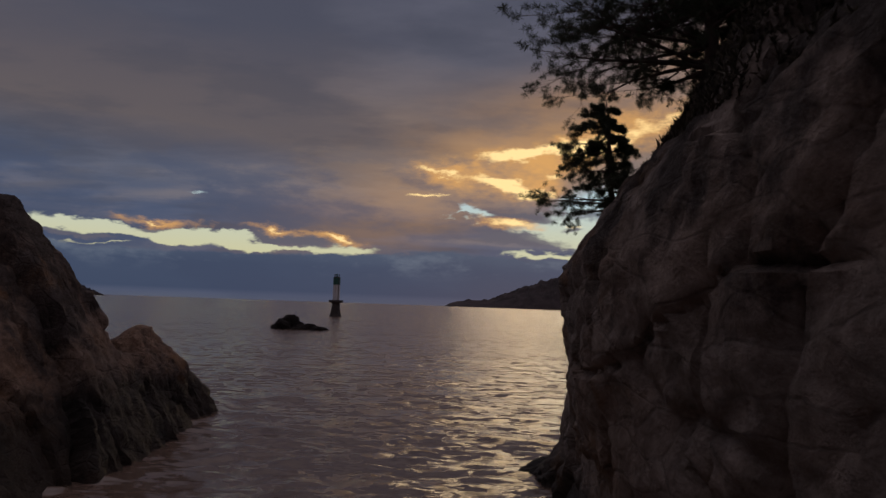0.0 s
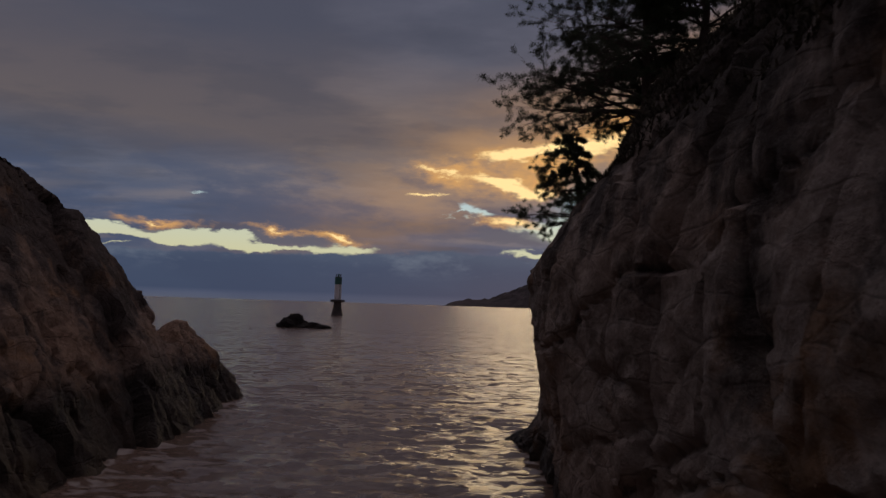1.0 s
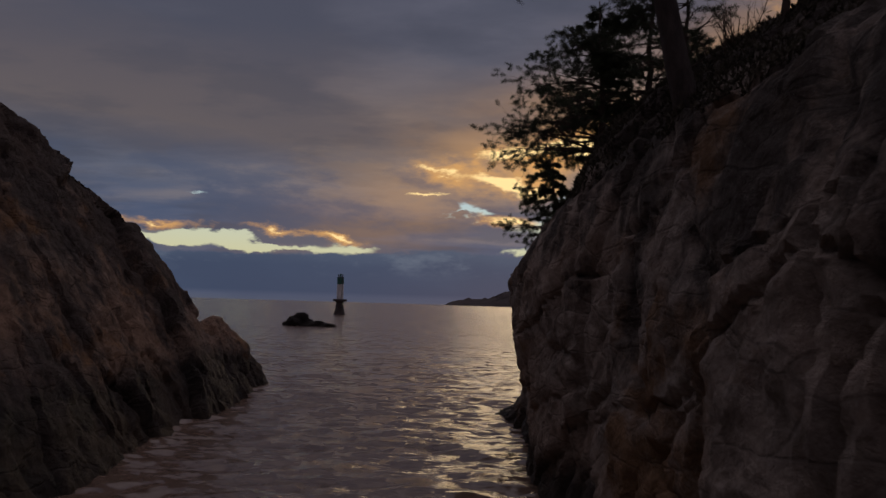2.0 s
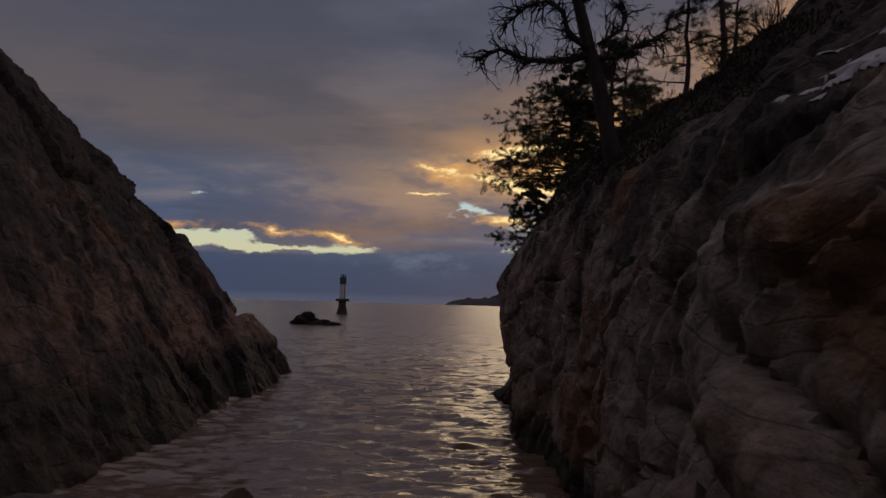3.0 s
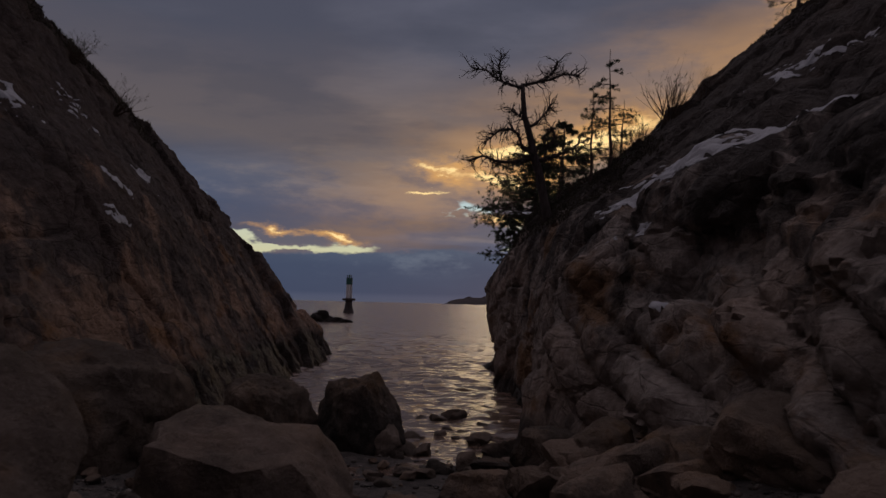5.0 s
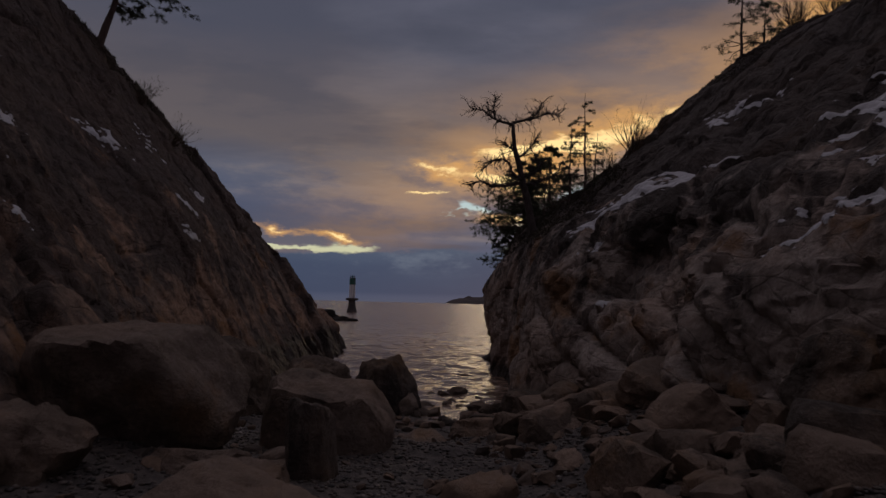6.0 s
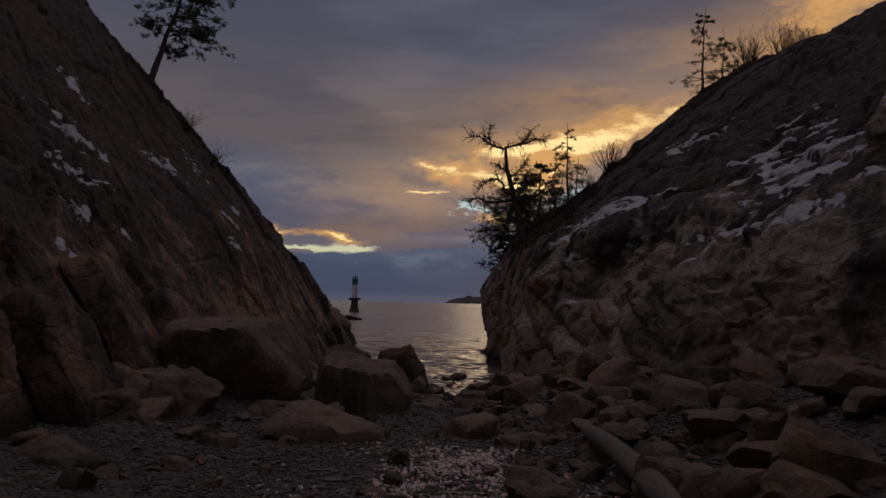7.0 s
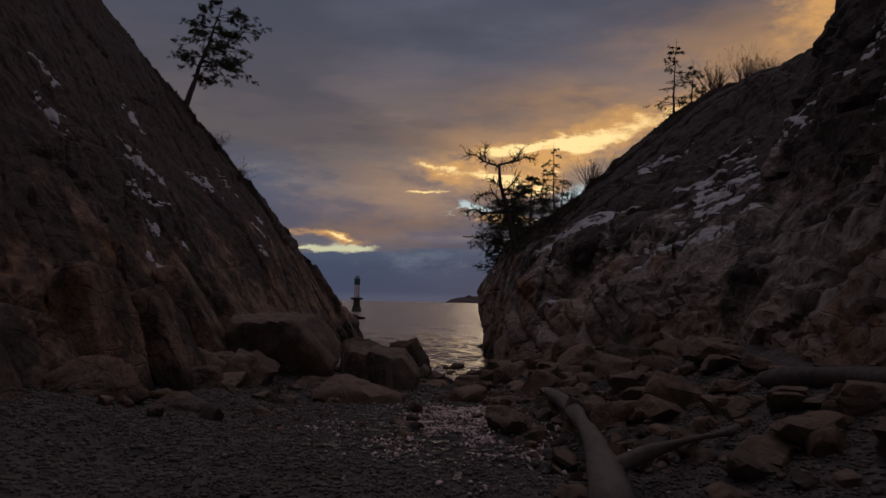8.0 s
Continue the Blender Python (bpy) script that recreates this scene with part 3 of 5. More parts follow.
def build_cliff(name, face, side, ys, zs, material, label, joints, salt):
    gy, gz = np.meshgrid(ys, zs)
    gx = face(gy, gz)
    p = np.stack([gx, gy, gz], axis=-1)
    du, dv = np.gradient(p, axis=1), np.gradient(p, axis=0)
    n = np.cross(du, dv)
    n /= np.linalg.norm(n, axis=-1, keepdims=True) + 1e-9
    if (n[..., 0].mean() > 0) != (side > 0):
        n = -n
    flat = p.reshape(-1, 3)
    q = turned(flat, joints[0], "Y")
    q = turned(q, joints[1], "X")
    q = q + 0.15 * np.stack([fbm(flat * 0.5, 2, 0.5, salt + k) for k in (50, 51, 52)], axis=1)
    size = np.array(joints[2])
    s1, e1 = blocks(q * size, salt)
    s2, e2 = blocks(q * size * 2.3 + 9, salt + 20)
    s3, e3 = blocks(turned(q, 25, "X") * size * 5.5 + 4, salt + 40)
    rugged = joints[6](flat)
    d = 0.12 * fbm(flat * 0.22, 2, 0.5, salt + 60) + rugged * (joints[3] * s1 + joints[4] * s2 + joints[5] * s3)
    d += 0.040 * fbm(flat * 2.6, 5, 0.62, salt + 70) - 0.05 * np.abs(fbm(flat * np.array([1.4, 1.4, 1.1]), 4, 0.6, salt + 75))
    d -= 0.14 * (1 - sstep(e1, 0.0, 0.035)) * (0.5 + 0.5 * rugged) + 0.06 * (1 - sstep(e2, 0.0, 0.06)) * rugged + 0.03 * (1 - sstep(e3, 0.0, 0.10)) * rugged
    d += joints[7](flat, salt)
    p = p + n * d.reshape(gy.shape)[..., None]
    ob = new(name, big_mesh(name, p.reshape(-1, 3), grid_quads(len(zs), len(ys))[:, ::-1 if side < 0 else 1], material))
    ob.data.set_sharp_from_angle(angle=radians(42))
    tagged(ob, label, "cliff", kind="structure")
    return ob, p


def strata(p, salt):
    """The grey cliff's own relief: tilted beds, rounded bulges above, slabs plunging to the beach below, upright joints over the water."""
    w = fbm(p * np.array([0.35, 0.22, 0.35]), 3, 0.5, salt + 80)
    c = p[:, 2] - 0.72 * p[:, 0] - 0.10 * p[:, 1] + 0.55 * w
    zero = np.zeros(len(p), dtype=np.int64)
    beds = 0
    for thick, amount in ((1.25, 0.07), (0.52, 0.07), (0.24, 0.055), (0.11, 0.032)):
        s = c / thick
        cell = np.floor(s)
        f = s - cell
        strength = 0.5 + 0.7 * value_noise(np.stack([cell * 3.17 + 0.5, p[:, 1] * 0.45 + 2 * w, 0 * w], axis=1), salt)
        beds = beds + amount * np.clip(0.2 + strength, 0, 1.3) * (f * (1 - sstep(f, 0.80, 1.0)) - 0.4)
    inland = sstep(-p[:, 1], 3.5, 8.0)
    q = turned(p, -32, "X") * np.array([0.8, 0.62, 1.0]) + 0.25 * w[:, None]
    bulge = 0.42 * np.sqrt(np.abs(value_noise(q * 0.85, salt + 131)) + 0.01) + 0.16 * np.sqrt(np.abs(value_noise(q * 2.1 + 5, salt + 132)) + 0.01) - 0.30
    bulge = bulge * sstep(-p[:, 1], 1.0, 4.0) * (1 - 0.55 * sstep(-p[:, 1], 9, 12)) * sstep(p[:, 2], 1.8, 3.0)
    # slabs that plunge landward, one over another
    s = (p[:, 2] - 0.36 * p[:, 1] + 0.30 * w) / 0.62
    cell = np.floor(s)
    f = s - cell
    strength = hashed(cell.astype(np.int64), zero, zero, salt + 7)
    piece = np.clip(0.5 + 0.8 * value_noise(np.stack([cell * 2.7 + 0.5, (p[:, 1] + 0.4 * p[:, 2]) / 1.1 + 5 * strength, 0 * w], axis=1), salt + 9), 0, 1)
    slabs = (0.10 + 0.36 * piece) * np.clip(4 * f * (1 - f), 0, 1) ** 0.45 - 0.16
    slabs = slabs * sstep(-p[:, 2], -3.4, -2.4) * sstep(-p[:, 1], 3.2, 4.6) * sstep(p[:, 1], -14, -10.5)
    g, e = blocks(p * np.array([0.30, 0.85, 0.14]) + 3, salt + 90)
    wall = sstep(p[:, 1], -6, -3)
    upright = wall * (0.11 * g - 0.13 * (1 - sstep(e, 0.0, 0.07)))
    return beds * inland * sstep(p[:, 2] - 0.2 * (p[:, 1] + 7).clip(-6, 0), 1.2, 3.2) + bulge + slabs + upright


def shelves(p, salt):
    """Level ledges across the landward part of the slab."""
    w = fbm(p * np.array([0.3, 0.35, 0.3]), 3, 0.5, salt + 80)
    s = (p[:, 2] + 0.45 * w) / 0.95
    cell = np.floor(s)
    f = s - cell
    strength = np.clip(0.35 + 0.9 * value_noise(np.stack([cell * 3.17 + 0.5, p[:, 1] * 0.45 + 2 * w, 0 * w], axis=1), salt), 0, 1)
    return 0.30 * strength * (f * (1 - sstep(f, 0.84, 1.0)) - 0.3) * sstep(-p[:, 1], 5.5, 8) * sstep(p[:, 2], 3.3, 4.3) * sstep(-p[:, 2], -9, -7)


def stations(*runs):
    return np.concatenate([np.arange(a, b, c) for a, b, c in runs])


west_y, west_z = stations((-42, -24, 0.25), (-24, 18, 0.07), (18, 24, 0.25)), stations((-1.2, 10, 0.065), (10, 22, 0.13))
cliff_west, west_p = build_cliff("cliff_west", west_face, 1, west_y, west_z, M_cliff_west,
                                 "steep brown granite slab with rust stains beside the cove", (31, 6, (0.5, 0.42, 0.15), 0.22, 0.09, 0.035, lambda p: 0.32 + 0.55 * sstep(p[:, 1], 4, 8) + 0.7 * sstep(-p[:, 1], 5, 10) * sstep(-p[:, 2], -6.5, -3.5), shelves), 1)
east_y, east_z = stations((-42, -26, 0.25), (-26, 14, 0.07), (14, 22, 0.25)), stations((-1.2, 8, 0.06), (8, 14.5, 0.09))
cliff_east, east_p = build_cliff("cliff_east", east_face, -1, east_y, east_z, M_cliff_east,
                                 "craggy grey granite cliff with ledges above the beach", (-24, 14, (0.70, 0.40, 0.62), 0.15, 0.08, 0.035, lambda p: 0.40 + 0.25 * sstep(-p[:, 1], 3, 7), strata), 5)



def footing(p, at, sink=0.06):
    """The place on a cliff's surface nearest in plan to at, a little below its skin."""
    q = p.reshape(-1, 3)
    near = q[(np.abs(q[:, 1] - at[1]) < 0.3) & (np.abs(q[:, 2] - at[2]) < 1.6)]
    k = np.argmin(((near - np.array(at)) ** 2).sum(axis=1) + 3 * (near[:, 0] - at[0]) ** 2)
    return (float(near[k, 0]), at[1], float(near[k, 2]) - sink)

# ---- the far shore ----


def build_headland(name, label, origin, length, depth, outline, salt):
    """A wooded hill: its skyline along x as a function, falling off to both sides."""
    u, w = np.linspace(0, 1, 160), np.linspace(-1, 1, 24)
    gu, gw = np.meshgrid(u, w)
    top = outline(gu)
    p = np.stack([gu.ravel() * 60, gw.ravel() * 6, np.zeros(gu.size)], axis=1)
    rough = fbm(p, 4, 0.6, salt).reshape(gu.shape)
    z = (top * (1 + 0.05 * rough) + 3.0 * rough) * np.clip(1 - np.abs(gw) ** 1.5, 0, 1) - 4
    v = np.stack([origin[0] + gu.ravel() * length, origin[1] + gw.ravel() * depth, z.ravel()], axis=1)
    ob = new(name, big_mesh(name, v, grid_quads(len(w), len(u)), M_forest, smooth=False))
    return tagged(ob, label, "headland", kind="structure")


headland = build_headland("headland", "dark wooded headland across the water at dusk", (10, 3600), 1500, 260,
                          lambda u: np.interp(u * 1500, [0, 40, 110, 220, 300, 420, 560, 800, 1100, 1500], [2, 20, 38, 42, 72, 118, 170, 235, 250, 60]), 80)
islet = build_headland("islet", "low dark wooded islet on the horizon", (-790, 1450), 125, 40,
                       lambda u: np.interp(u, [0, 0.3, 0.55, 0.8, 1], [18, 28, 24, 14, 2]), 90)

# ---- things ----


# rocks: a ball cut by random planes, roughened
BALLS = {}


def ball(level):
    if level not in BALLS:
        bm = bmesh.new()
        bmesh.ops.create_icosphere(bm, subdivisions=level, radius=1.0)
        v = np.array([x.co[:] for x in bm.verts])
        f = np.array([[x.index for x in face.verts] for face in bm.faces])
        bm.free()
        BALLS[level] = v, f
    return BALLS[level]


def rock_mesh(name, seed, size, cuts=5, level=4, rough=0.03, mat=None, faces=None):
    """A broken block of the given size, its base at z = 0."""
    rng = np.random.default_rng(seed)
    v, f = ball(level)
    n = rng.normal(size=(cuts, 3))
    n /= np.linalg.norm(n, axis=1, keepdims=True)
    h = rng.uniform(0.66, 0.98, cuts)
    box = np.concatenate([np.eye(3), -np.eye(3)])
    box = box + rng.normal(0, 0.30, box.shape)
    box /= np.linalg.norm(box, axis=1, keepdims=True)
    n, h = np.concatenate([n, box]), np.concatenate([h, rng.uniform(0.46, 0.78, 6)])
    if faces:
        n = np.array([q[:3] for q in faces], dtype=float)
        n /= np.linalg.norm(n, axis=1, keepdims=True)
        h = np.array([q[3] for q in faces])
    dots = np.clip(v @ n.T, 1e-3, None)
    r = np.sort(h / dots, axis=1)
    r = np.minimum(r[:, 0] - 0.035 * np.exp(-(r[:, 1] - r[:, 0]) / 0.04), 1.2)
    p = v * r[:, None]
    p += v * (0.075 * fbm(p * 1.5 + seed, 4, 0.55, seed % 89) + rough * fbm(p * 6 + seed, 3, 0.6, seed % 97))[:, None]
    p -= (p.max(0) + p.min(0)) / 2
    p *= np.array(size) / (p.max(0) - p.min(0))
    p[:, 2] += size[2] / 2
    me = big_mesh(name, p, f, mat or M_boulder)
    me.set_sharp_from_angle(angle=radians(38))
    return me


def boulder(label, seed, at, size, turn=(0, 0, 0), sink=0.12, category="boulder", group="boulders in the cove", name="boulder", level=4, rough=0.045, cuts=8, mat=None, faces=None):
    """A boulder whose top lies about at[2] + size[2], bedded a little."""
    ob = new(name, rock_mesh(name, seed, size, cuts, level, rough, mat, faces))
    ob.matrix_world = pose(at[0], at[1], at[2] - sink, *turn)
    return tagged(ob, label, category, group)


def bed(x, y):
    return float(beach(np.array([[x]]), np.array([[y]]))[0, 0])


# seaward of the cove
def sea_rock(label, seed, at, size, turn):
    """A low ragged rock awash."""
    v, f = ball(5)
    r = 1 + 0.42 * fbm(v * 1.3 + seed, 2, 0.5, seed) + 0.16 * np.abs(fbm(v * 4 + seed, 3, 0.6, seed + 3))
    ob = new("sea_rock", big_mesh("sea_rock", v * r[:, None] * np.array(size) / 2, f, M_searock))
    ob.data.set_sharp_from_angle(angle=radians(28))
    ob.matrix_world = pose(*at, 0, 0, turn)
    return tagged(ob, label, "sea rock", "rocks in the sea")


sea_rock("low dark wet rock rising from the sea", 4, (-14.1, 69.5, -0.15), (2.9, 2.4, 2.1), 20)
sea_rock("long dark wet rock awash beside the taller one", 9, (-12.3, 68.8, -0.2), (3.4, 1.8, 1.15), -8)
boulder("dark wet rock at the foot of the granite wall", 13, (1.62, 12.0, -0.5), (0.75, 1.0, 0.85), (0, 8, 20), 0.0, "sea rock", "rocks in the sea", "sea_rock", mat=M_searock)

# the big stones of the beach
WEDGE = ((0.05, -0.1, 1, 0.55), (-0.3, -1, -0.15, 0.72), (0.55, -0.85, 0.1, 0.78), (-1, -0.25, 0.15, 0.85), (0.8, 0.1, 0.62, 0.78), (1, 0.2, -0.1, 0.9), (0, 1, 0.2, 0.8), (0, 0, -1, 0.6))
HIP = ((-0.08, -0.06, 1, 0.50), (0.1, -1, -0.42, 0.65), (-0.7, -0.75, -0.25, 0.80), (0.85, -0.25, 0.60, 0.74), (0.6, -0.9, 0.05, 0.84), (-1, -0.1, 0.25, 0.92), (0.1, 1, 0.2, 0.8), (0, 0, -1, 0.55))
PEAK = ((-0.1, -0.1, 1, 0.66), (0.72, -0.3, 0.66, 0.60), (-0.25, -1, 0.25, 0.68), (0.6, -0.9, 0.1, 0.80), (-0.85, -0.25, 0.5, 0.72), (1, 0.1, -0.05, 0.9), (0, 1, 0.3, 0.8), (0, 0, -1, 0.6))
BLOCK = ((0.1, 0.12, 1, 0.6), (-0.15, -1, 0.1, 0.7), (0.9, -0.4, 0.12, 0.75), (-1, -0.1, 0.2, 0.8), (0.3, 0.2, 0.9, 0.72), (0.2, 1, 0.1, 0.8), (-0.6, -0.3, 0.7, 0.82), (0, 0, -1, 0.7))
BOX = ((0.04, -0.08, 1, 0.62), (0.6, -0.5, 0.62, 0.84), (-0.55, -0.6, 0.6, 0.84), (0.15, -0.75, 0.62, 0.80), (-0.1, -1, 0.08, 0.74), (0.97, -0.2, 0.22, 0.74), (-1, -0.1, 0.1, 0.85), (0.7, -0.7, 0.25, 0.92), (0.35, 0.0, 0.85, 0.73), (0.1, 1, 0.1, 0.8), (0, 0, -1, 0.7))
KNOB = ((-0.05, -0.1, 1, 0.70), (0.62, -0.2, 0.78, 0.52), (-0.75, -0.2, 0.70, 0.58), (0.1, -0.8, 0.6, 0.62), (0.9, -0.35, 0.25, 0.78), (-0.2, -1, 0.1, 0.85), (-1, 0, 0, 0.85), (0, 1, 0.4, 0.8), (0, 0, -1, 0.6))
LEANER = ((1, -0.30, 0.10, 0.30), (-1, 0.2, -0.1, 0.45), (0.1, -1, 0.15, 0.66), (0.1, 1, -0.1, 0.70), (-0.1, 0.12, 1, 0.80), (0.45, -0.55, 0.75, 0.80), (0.3, 0.7, 0.6, 0.84), (0, 0, -1, 0.85))
PLATE = ((0.14, -0.05, 1, 0.32), (-0.2, -1, 0.2, 0.75), (1, -0.35, 0.25, 0.9), (-1, 0.3, 0.3, 0.85), (0.3, 1, 0.2, 0.75), (-0.35, -0.5, 0.8, 0.5), (0, 0, -1, 0.4))
boulder("huge angular brown boulder with a flat top on the shingle", 21, (-4.12, -12.1, 0.74), (2.65, 2.3, 1.50), (2, 2, 4), level=5, faces=HIP, rough=0.02)
boulder("dark wet boulder standing at the water's edge", 22, (-1.58, -4.3, -0.30), (1.65, 1.6, 1.64), (0, -4, 10), level=5, faces=PEAK, mat=M_wetrock)
boulder("low dark flat-topped boulder beside the slab", 23, (-2.95, -5.2, -0.05), (1.5, 1.5, 1.42), (2, -3, -8), level=5, rough=0.05, faces=BOX, mat=M_wetrock)
boulder("great dark flat-topped boulder at the foot of the slab", 50, (-4.95, -6.9, -0.1), (2.5, 2.4, 2.02), (2, 1, -6), level=5, rough=0.05, faces=BOX, mat=M_wetrock)
boulder("small dark wet stone leaning on the boulder by the water", 24, (-1.1, -4.9, -0.15), (0.7, 0.8, 0.75), (0, 10, 0))
boulder("broad brown boulder lying before the sea", 25, (-2.08, -10.1, 0.1), (2.1, 1.7, 1.38), (0, 4, -10), faces=WEDGE)
boulder("upright brown block standing on end", 26, (-1.80, -12.6, 0.50), (0.60, 0.5, 1.0), (3, -4, 12), rough=0.015, faces=BLOCK)
boulder("long pale flat slab lying on the shingle", 27, (-2.05, -14.75, 0.66), (1.65, 1.0, 0.44), (4, 7, -12), rough=0.02, faces=PLATE)
boulder("flat ochre stone propped behind the slab", 28, (-2.30, -13.7, 0.56), (1.0, 0.7, 0.46), (8, -8, 24), faces=PLATE)
boulder("grey flat boulder half buried in shingle", 29, (-2.85, -13.2, 0.55), (1.0, 0.9, 0.5), (0, 4, 40))
boulder("rounded brown boulder beside the huge one", 30, (-4.15, -14.2, 0.72), (0.95, 0.9, 0.85), (0, 0, 0))
boulder("brown slab leaning among the boulders", 31, (-4.95, -13.7, 0.92), (0.85, 0.8, 0.6), (0, 9, 15), cuts=5)
boulder("broad brown slab leaning against the cliff", 32, (-5.1, -13.7, 0.75), (1.3, 1.1, 0.75), (0, 12, 20), faces=PLATE)
boulder("dark angular boulder against the cliff foot", 33, (-5.0, -15.0, 0.7), (0.9, 0.8, 0.62), (0, 0, 50))
boulder("wedge-shaped brown boulder on the shingle", 34, (-4.45, -14.8, 0.68), (0.75, 0.65, 0.5), (0, -6, 5))
boulder("thin tilted slab lying at the cliff foot", 35, (-4.3, -17.4, 0.75), (1.0, 0.7, 0.36), (0, 8, -8), faces=PLATE)
boulder("small brown stone with a flat top on the shingle", 36, (-0.02, -13.9, 0.36), (0.75, 0.6, 0.60), (0, 0, 12))
boulder("low grey stone beside the driftwood log", 37, (0.40, -18.6, 0.78), (0.65, 0.7, 0.45), (0, 0, 20))
boulder("rounded pale boulder beside the driftwood log", 38, (1.33, -18.9, 0.85), (0.62, 0.6, 0.55), (0, 0, 0), rough=0.012)
boulder("flat pale slab at the foot of the rubble", 39, (1.45, -16.4, 0.72), (1.1, 0.7, 0.34), (4, -6, 16), cuts=5)
boulder("squat dark boulder on the shingle", 40, (0.62, -15.3, 0.45), (0.8, 0.8, 0.5), (0, 0, 65))
boulder("dark flat stone near the waterline", 41, (-0.7, -9.2, 0.1), (1.0, 0.8, 0.45), (0, 0, 15))
boulder("low dark boulder near the waterline", 42, (0.3, -7.6, 0.0), (1.1, 0.9, 0.55), (0, 0, -25))
for k, (x, y, w, h) in enumerate(((0.9, -5.4, 0.9, 0.6), (1.25, -6.9, 1.0, 0.75), (0.55, -6.3, 0.7, 0.45), (0.95, -8.6, 1.0, 0.6), (1.6, -8.0, 0.9, 0.8), (-0.2, -6.0, 0.55, 0.35))):
    boulder("dark wet boulder among the stones at the waterline", 60 + k, (x, y, bed(x, y) - 0.05), (w, w * 0.9, h), (0, -5, 40 * k), mat=M_wetrock)
snow_block = boulder("angular grey block lodged on the ledge, capped with snow", 43, (3.1, -7.05, 1.95), (1.05, 0.9, 0.78), (6, -10, 20))
boulder("tall rust-stained slab leaning on the granite wall", 44, (2.15, -5.6, 0.1), (0.9, 1.9, 2.3), (-18, 20, 28), mat=M_cliff_east)
boulder("long rust-stained slab sloping down to the rubble", 45, (2.55, -7.6, 0.2), (0.9, 3.0, 1.5), (-20, 24, 30), mat=M_cliff_east)
boulder("narrow dark slab at the foot of the granite wall", 46, (1.45, -4.2, -0.3), (0.7, 1.4, 1.9), (-12, 10, 15), mat=M_cliff_east)
boulder("broad brown slab in the rubble slope", 47, (3.0, -10.2, 1.1), (1.5, 1.6, 0.8), (8, -18, 30))
boulder("grey block resting in the rubble slope", 48, (2.6, -12.6, 1.05), (1.1, 1.2, 0.7), (0, -16, -20))
boulder("ochre block resting in the rubble slope", 49, (3.5, -13.9, 1.7), (1.0, 1.1, 0.75), (0, -14, 40))


def snow_cap(ob, seed, label):
    """Snow lying on the upper side of a rock."""
    me = ob.data
    n = len(me.vertices)
    co, no = np.empty(n * 3, dtype=np.float32), np.empty(n * 3, dtype=np.float32)
    me.vertices.foreach_get("co", co), me.vertex_normals.foreach_get("vector", no)
    m = np.array(ob.matrix_basis)
    co = co.reshape(-1, 3) @ m[:3, :3].T + m[:3, 3]
    no = no.reshape(-1, 3) @ m[:3, :3].T
    f = np.array([p.vertices[:] for p in me.polygons])
    w = np.clip((no[:, 2] - 0.42 + 0.35 * fbm(co * 5.0, 3, 0.6, seed)) / 0.2, -0.3, 1)
    co = co + no * (0.012 * w)[:, None] + np.array([0, 0, 1]) * (0.04 * np.clip(w, 0, 1))[:, None]
    f = f[(w[f] > 0).sum(axis=1) >= 2]
    used, back = np.unique(f, return_inverse=True)
    cap = new("snow_cap", big_mesh("snow_cap", co[used], back.reshape(f.shape), M_snow))
    return tagged(cap, label, "snow")


snow_cap(snow_block, 7, "thin cap of old snow on the lodged block")

boulder("broken granite knob on the shelf at the slab's tip", 70, (-6.30, 14.9, 0.55), (2.0, 2.0, 1.52), (0, 8, 10), 0.0, "rock", "rocks in the sea", "sea_rock", level=5, rough=0.05, faces=KNOB, mat=M_cliff_west)
for k, (label, at, size, turn) in enumerate((
        ("tall rust-brown slab leaning against the cliff foot", (-5.50, -17.0, 0.55), (1.0, 1.7, 2.45), (0, -12, 8)),
        ("low brown slab fallen from the cliff foot", (-5.05, -18.4, 0.75), (0.9, 1.6, 0.9), (0, -30, -6)),
        ("rust-brown slab standing against the cliff", (-5.05, -14.9, 0.6), (0.85, 1.5, 2.2), (4, -22, 14)),
        ("sharp-edged brown slab leaning on the cliff", (-4.95, -12.9, 0.7), (0.85, 1.5, 2.75), (-10, -27, 22)),
        ("narrow brown slab wedged in the cliff foot", (-4.6, -11.3, 0.6), (0.8, 1.3, 2.3), (-14, -28, 16)))):
    boulder(label, 80 + k, at, size, turn, 0.0, "slab", "slabs leaning on the cliff", "leaning_slab", level=5, rough=0.025, faces=LEANER, mat=M_cliff_west)

# rubble below the granite wall: a dozen shapes laid again and again
rng = np.random.default_rng(77)
SHAPES = [rock_mesh("rubble_stone", 100 + k, (1.0, rng.uniform(0.7, 1.2), rng.uniform(0.45, 0.75)), 4, 3, 0.03) for k in range(12)]


def rubble(x, y, size, lift=0.0, label="broken brown granite block in the rubble slope"):
    ob = new("rubble_stone", SHAPES[rng.integers(len(SHAPES))])
    tilt = rng.uniform(-14, 14, 2)
    ob.matrix_world = pose(x, y, bed(x, y) + lift - 0.22 * size, tilt[0], tilt[1] - 12 * (x > 1.2), rng.uniform(0, 360)) @ Matrix.Diagonal((size, size, size, 1))
    return tagged(ob, label, "stone", "rubble stones")


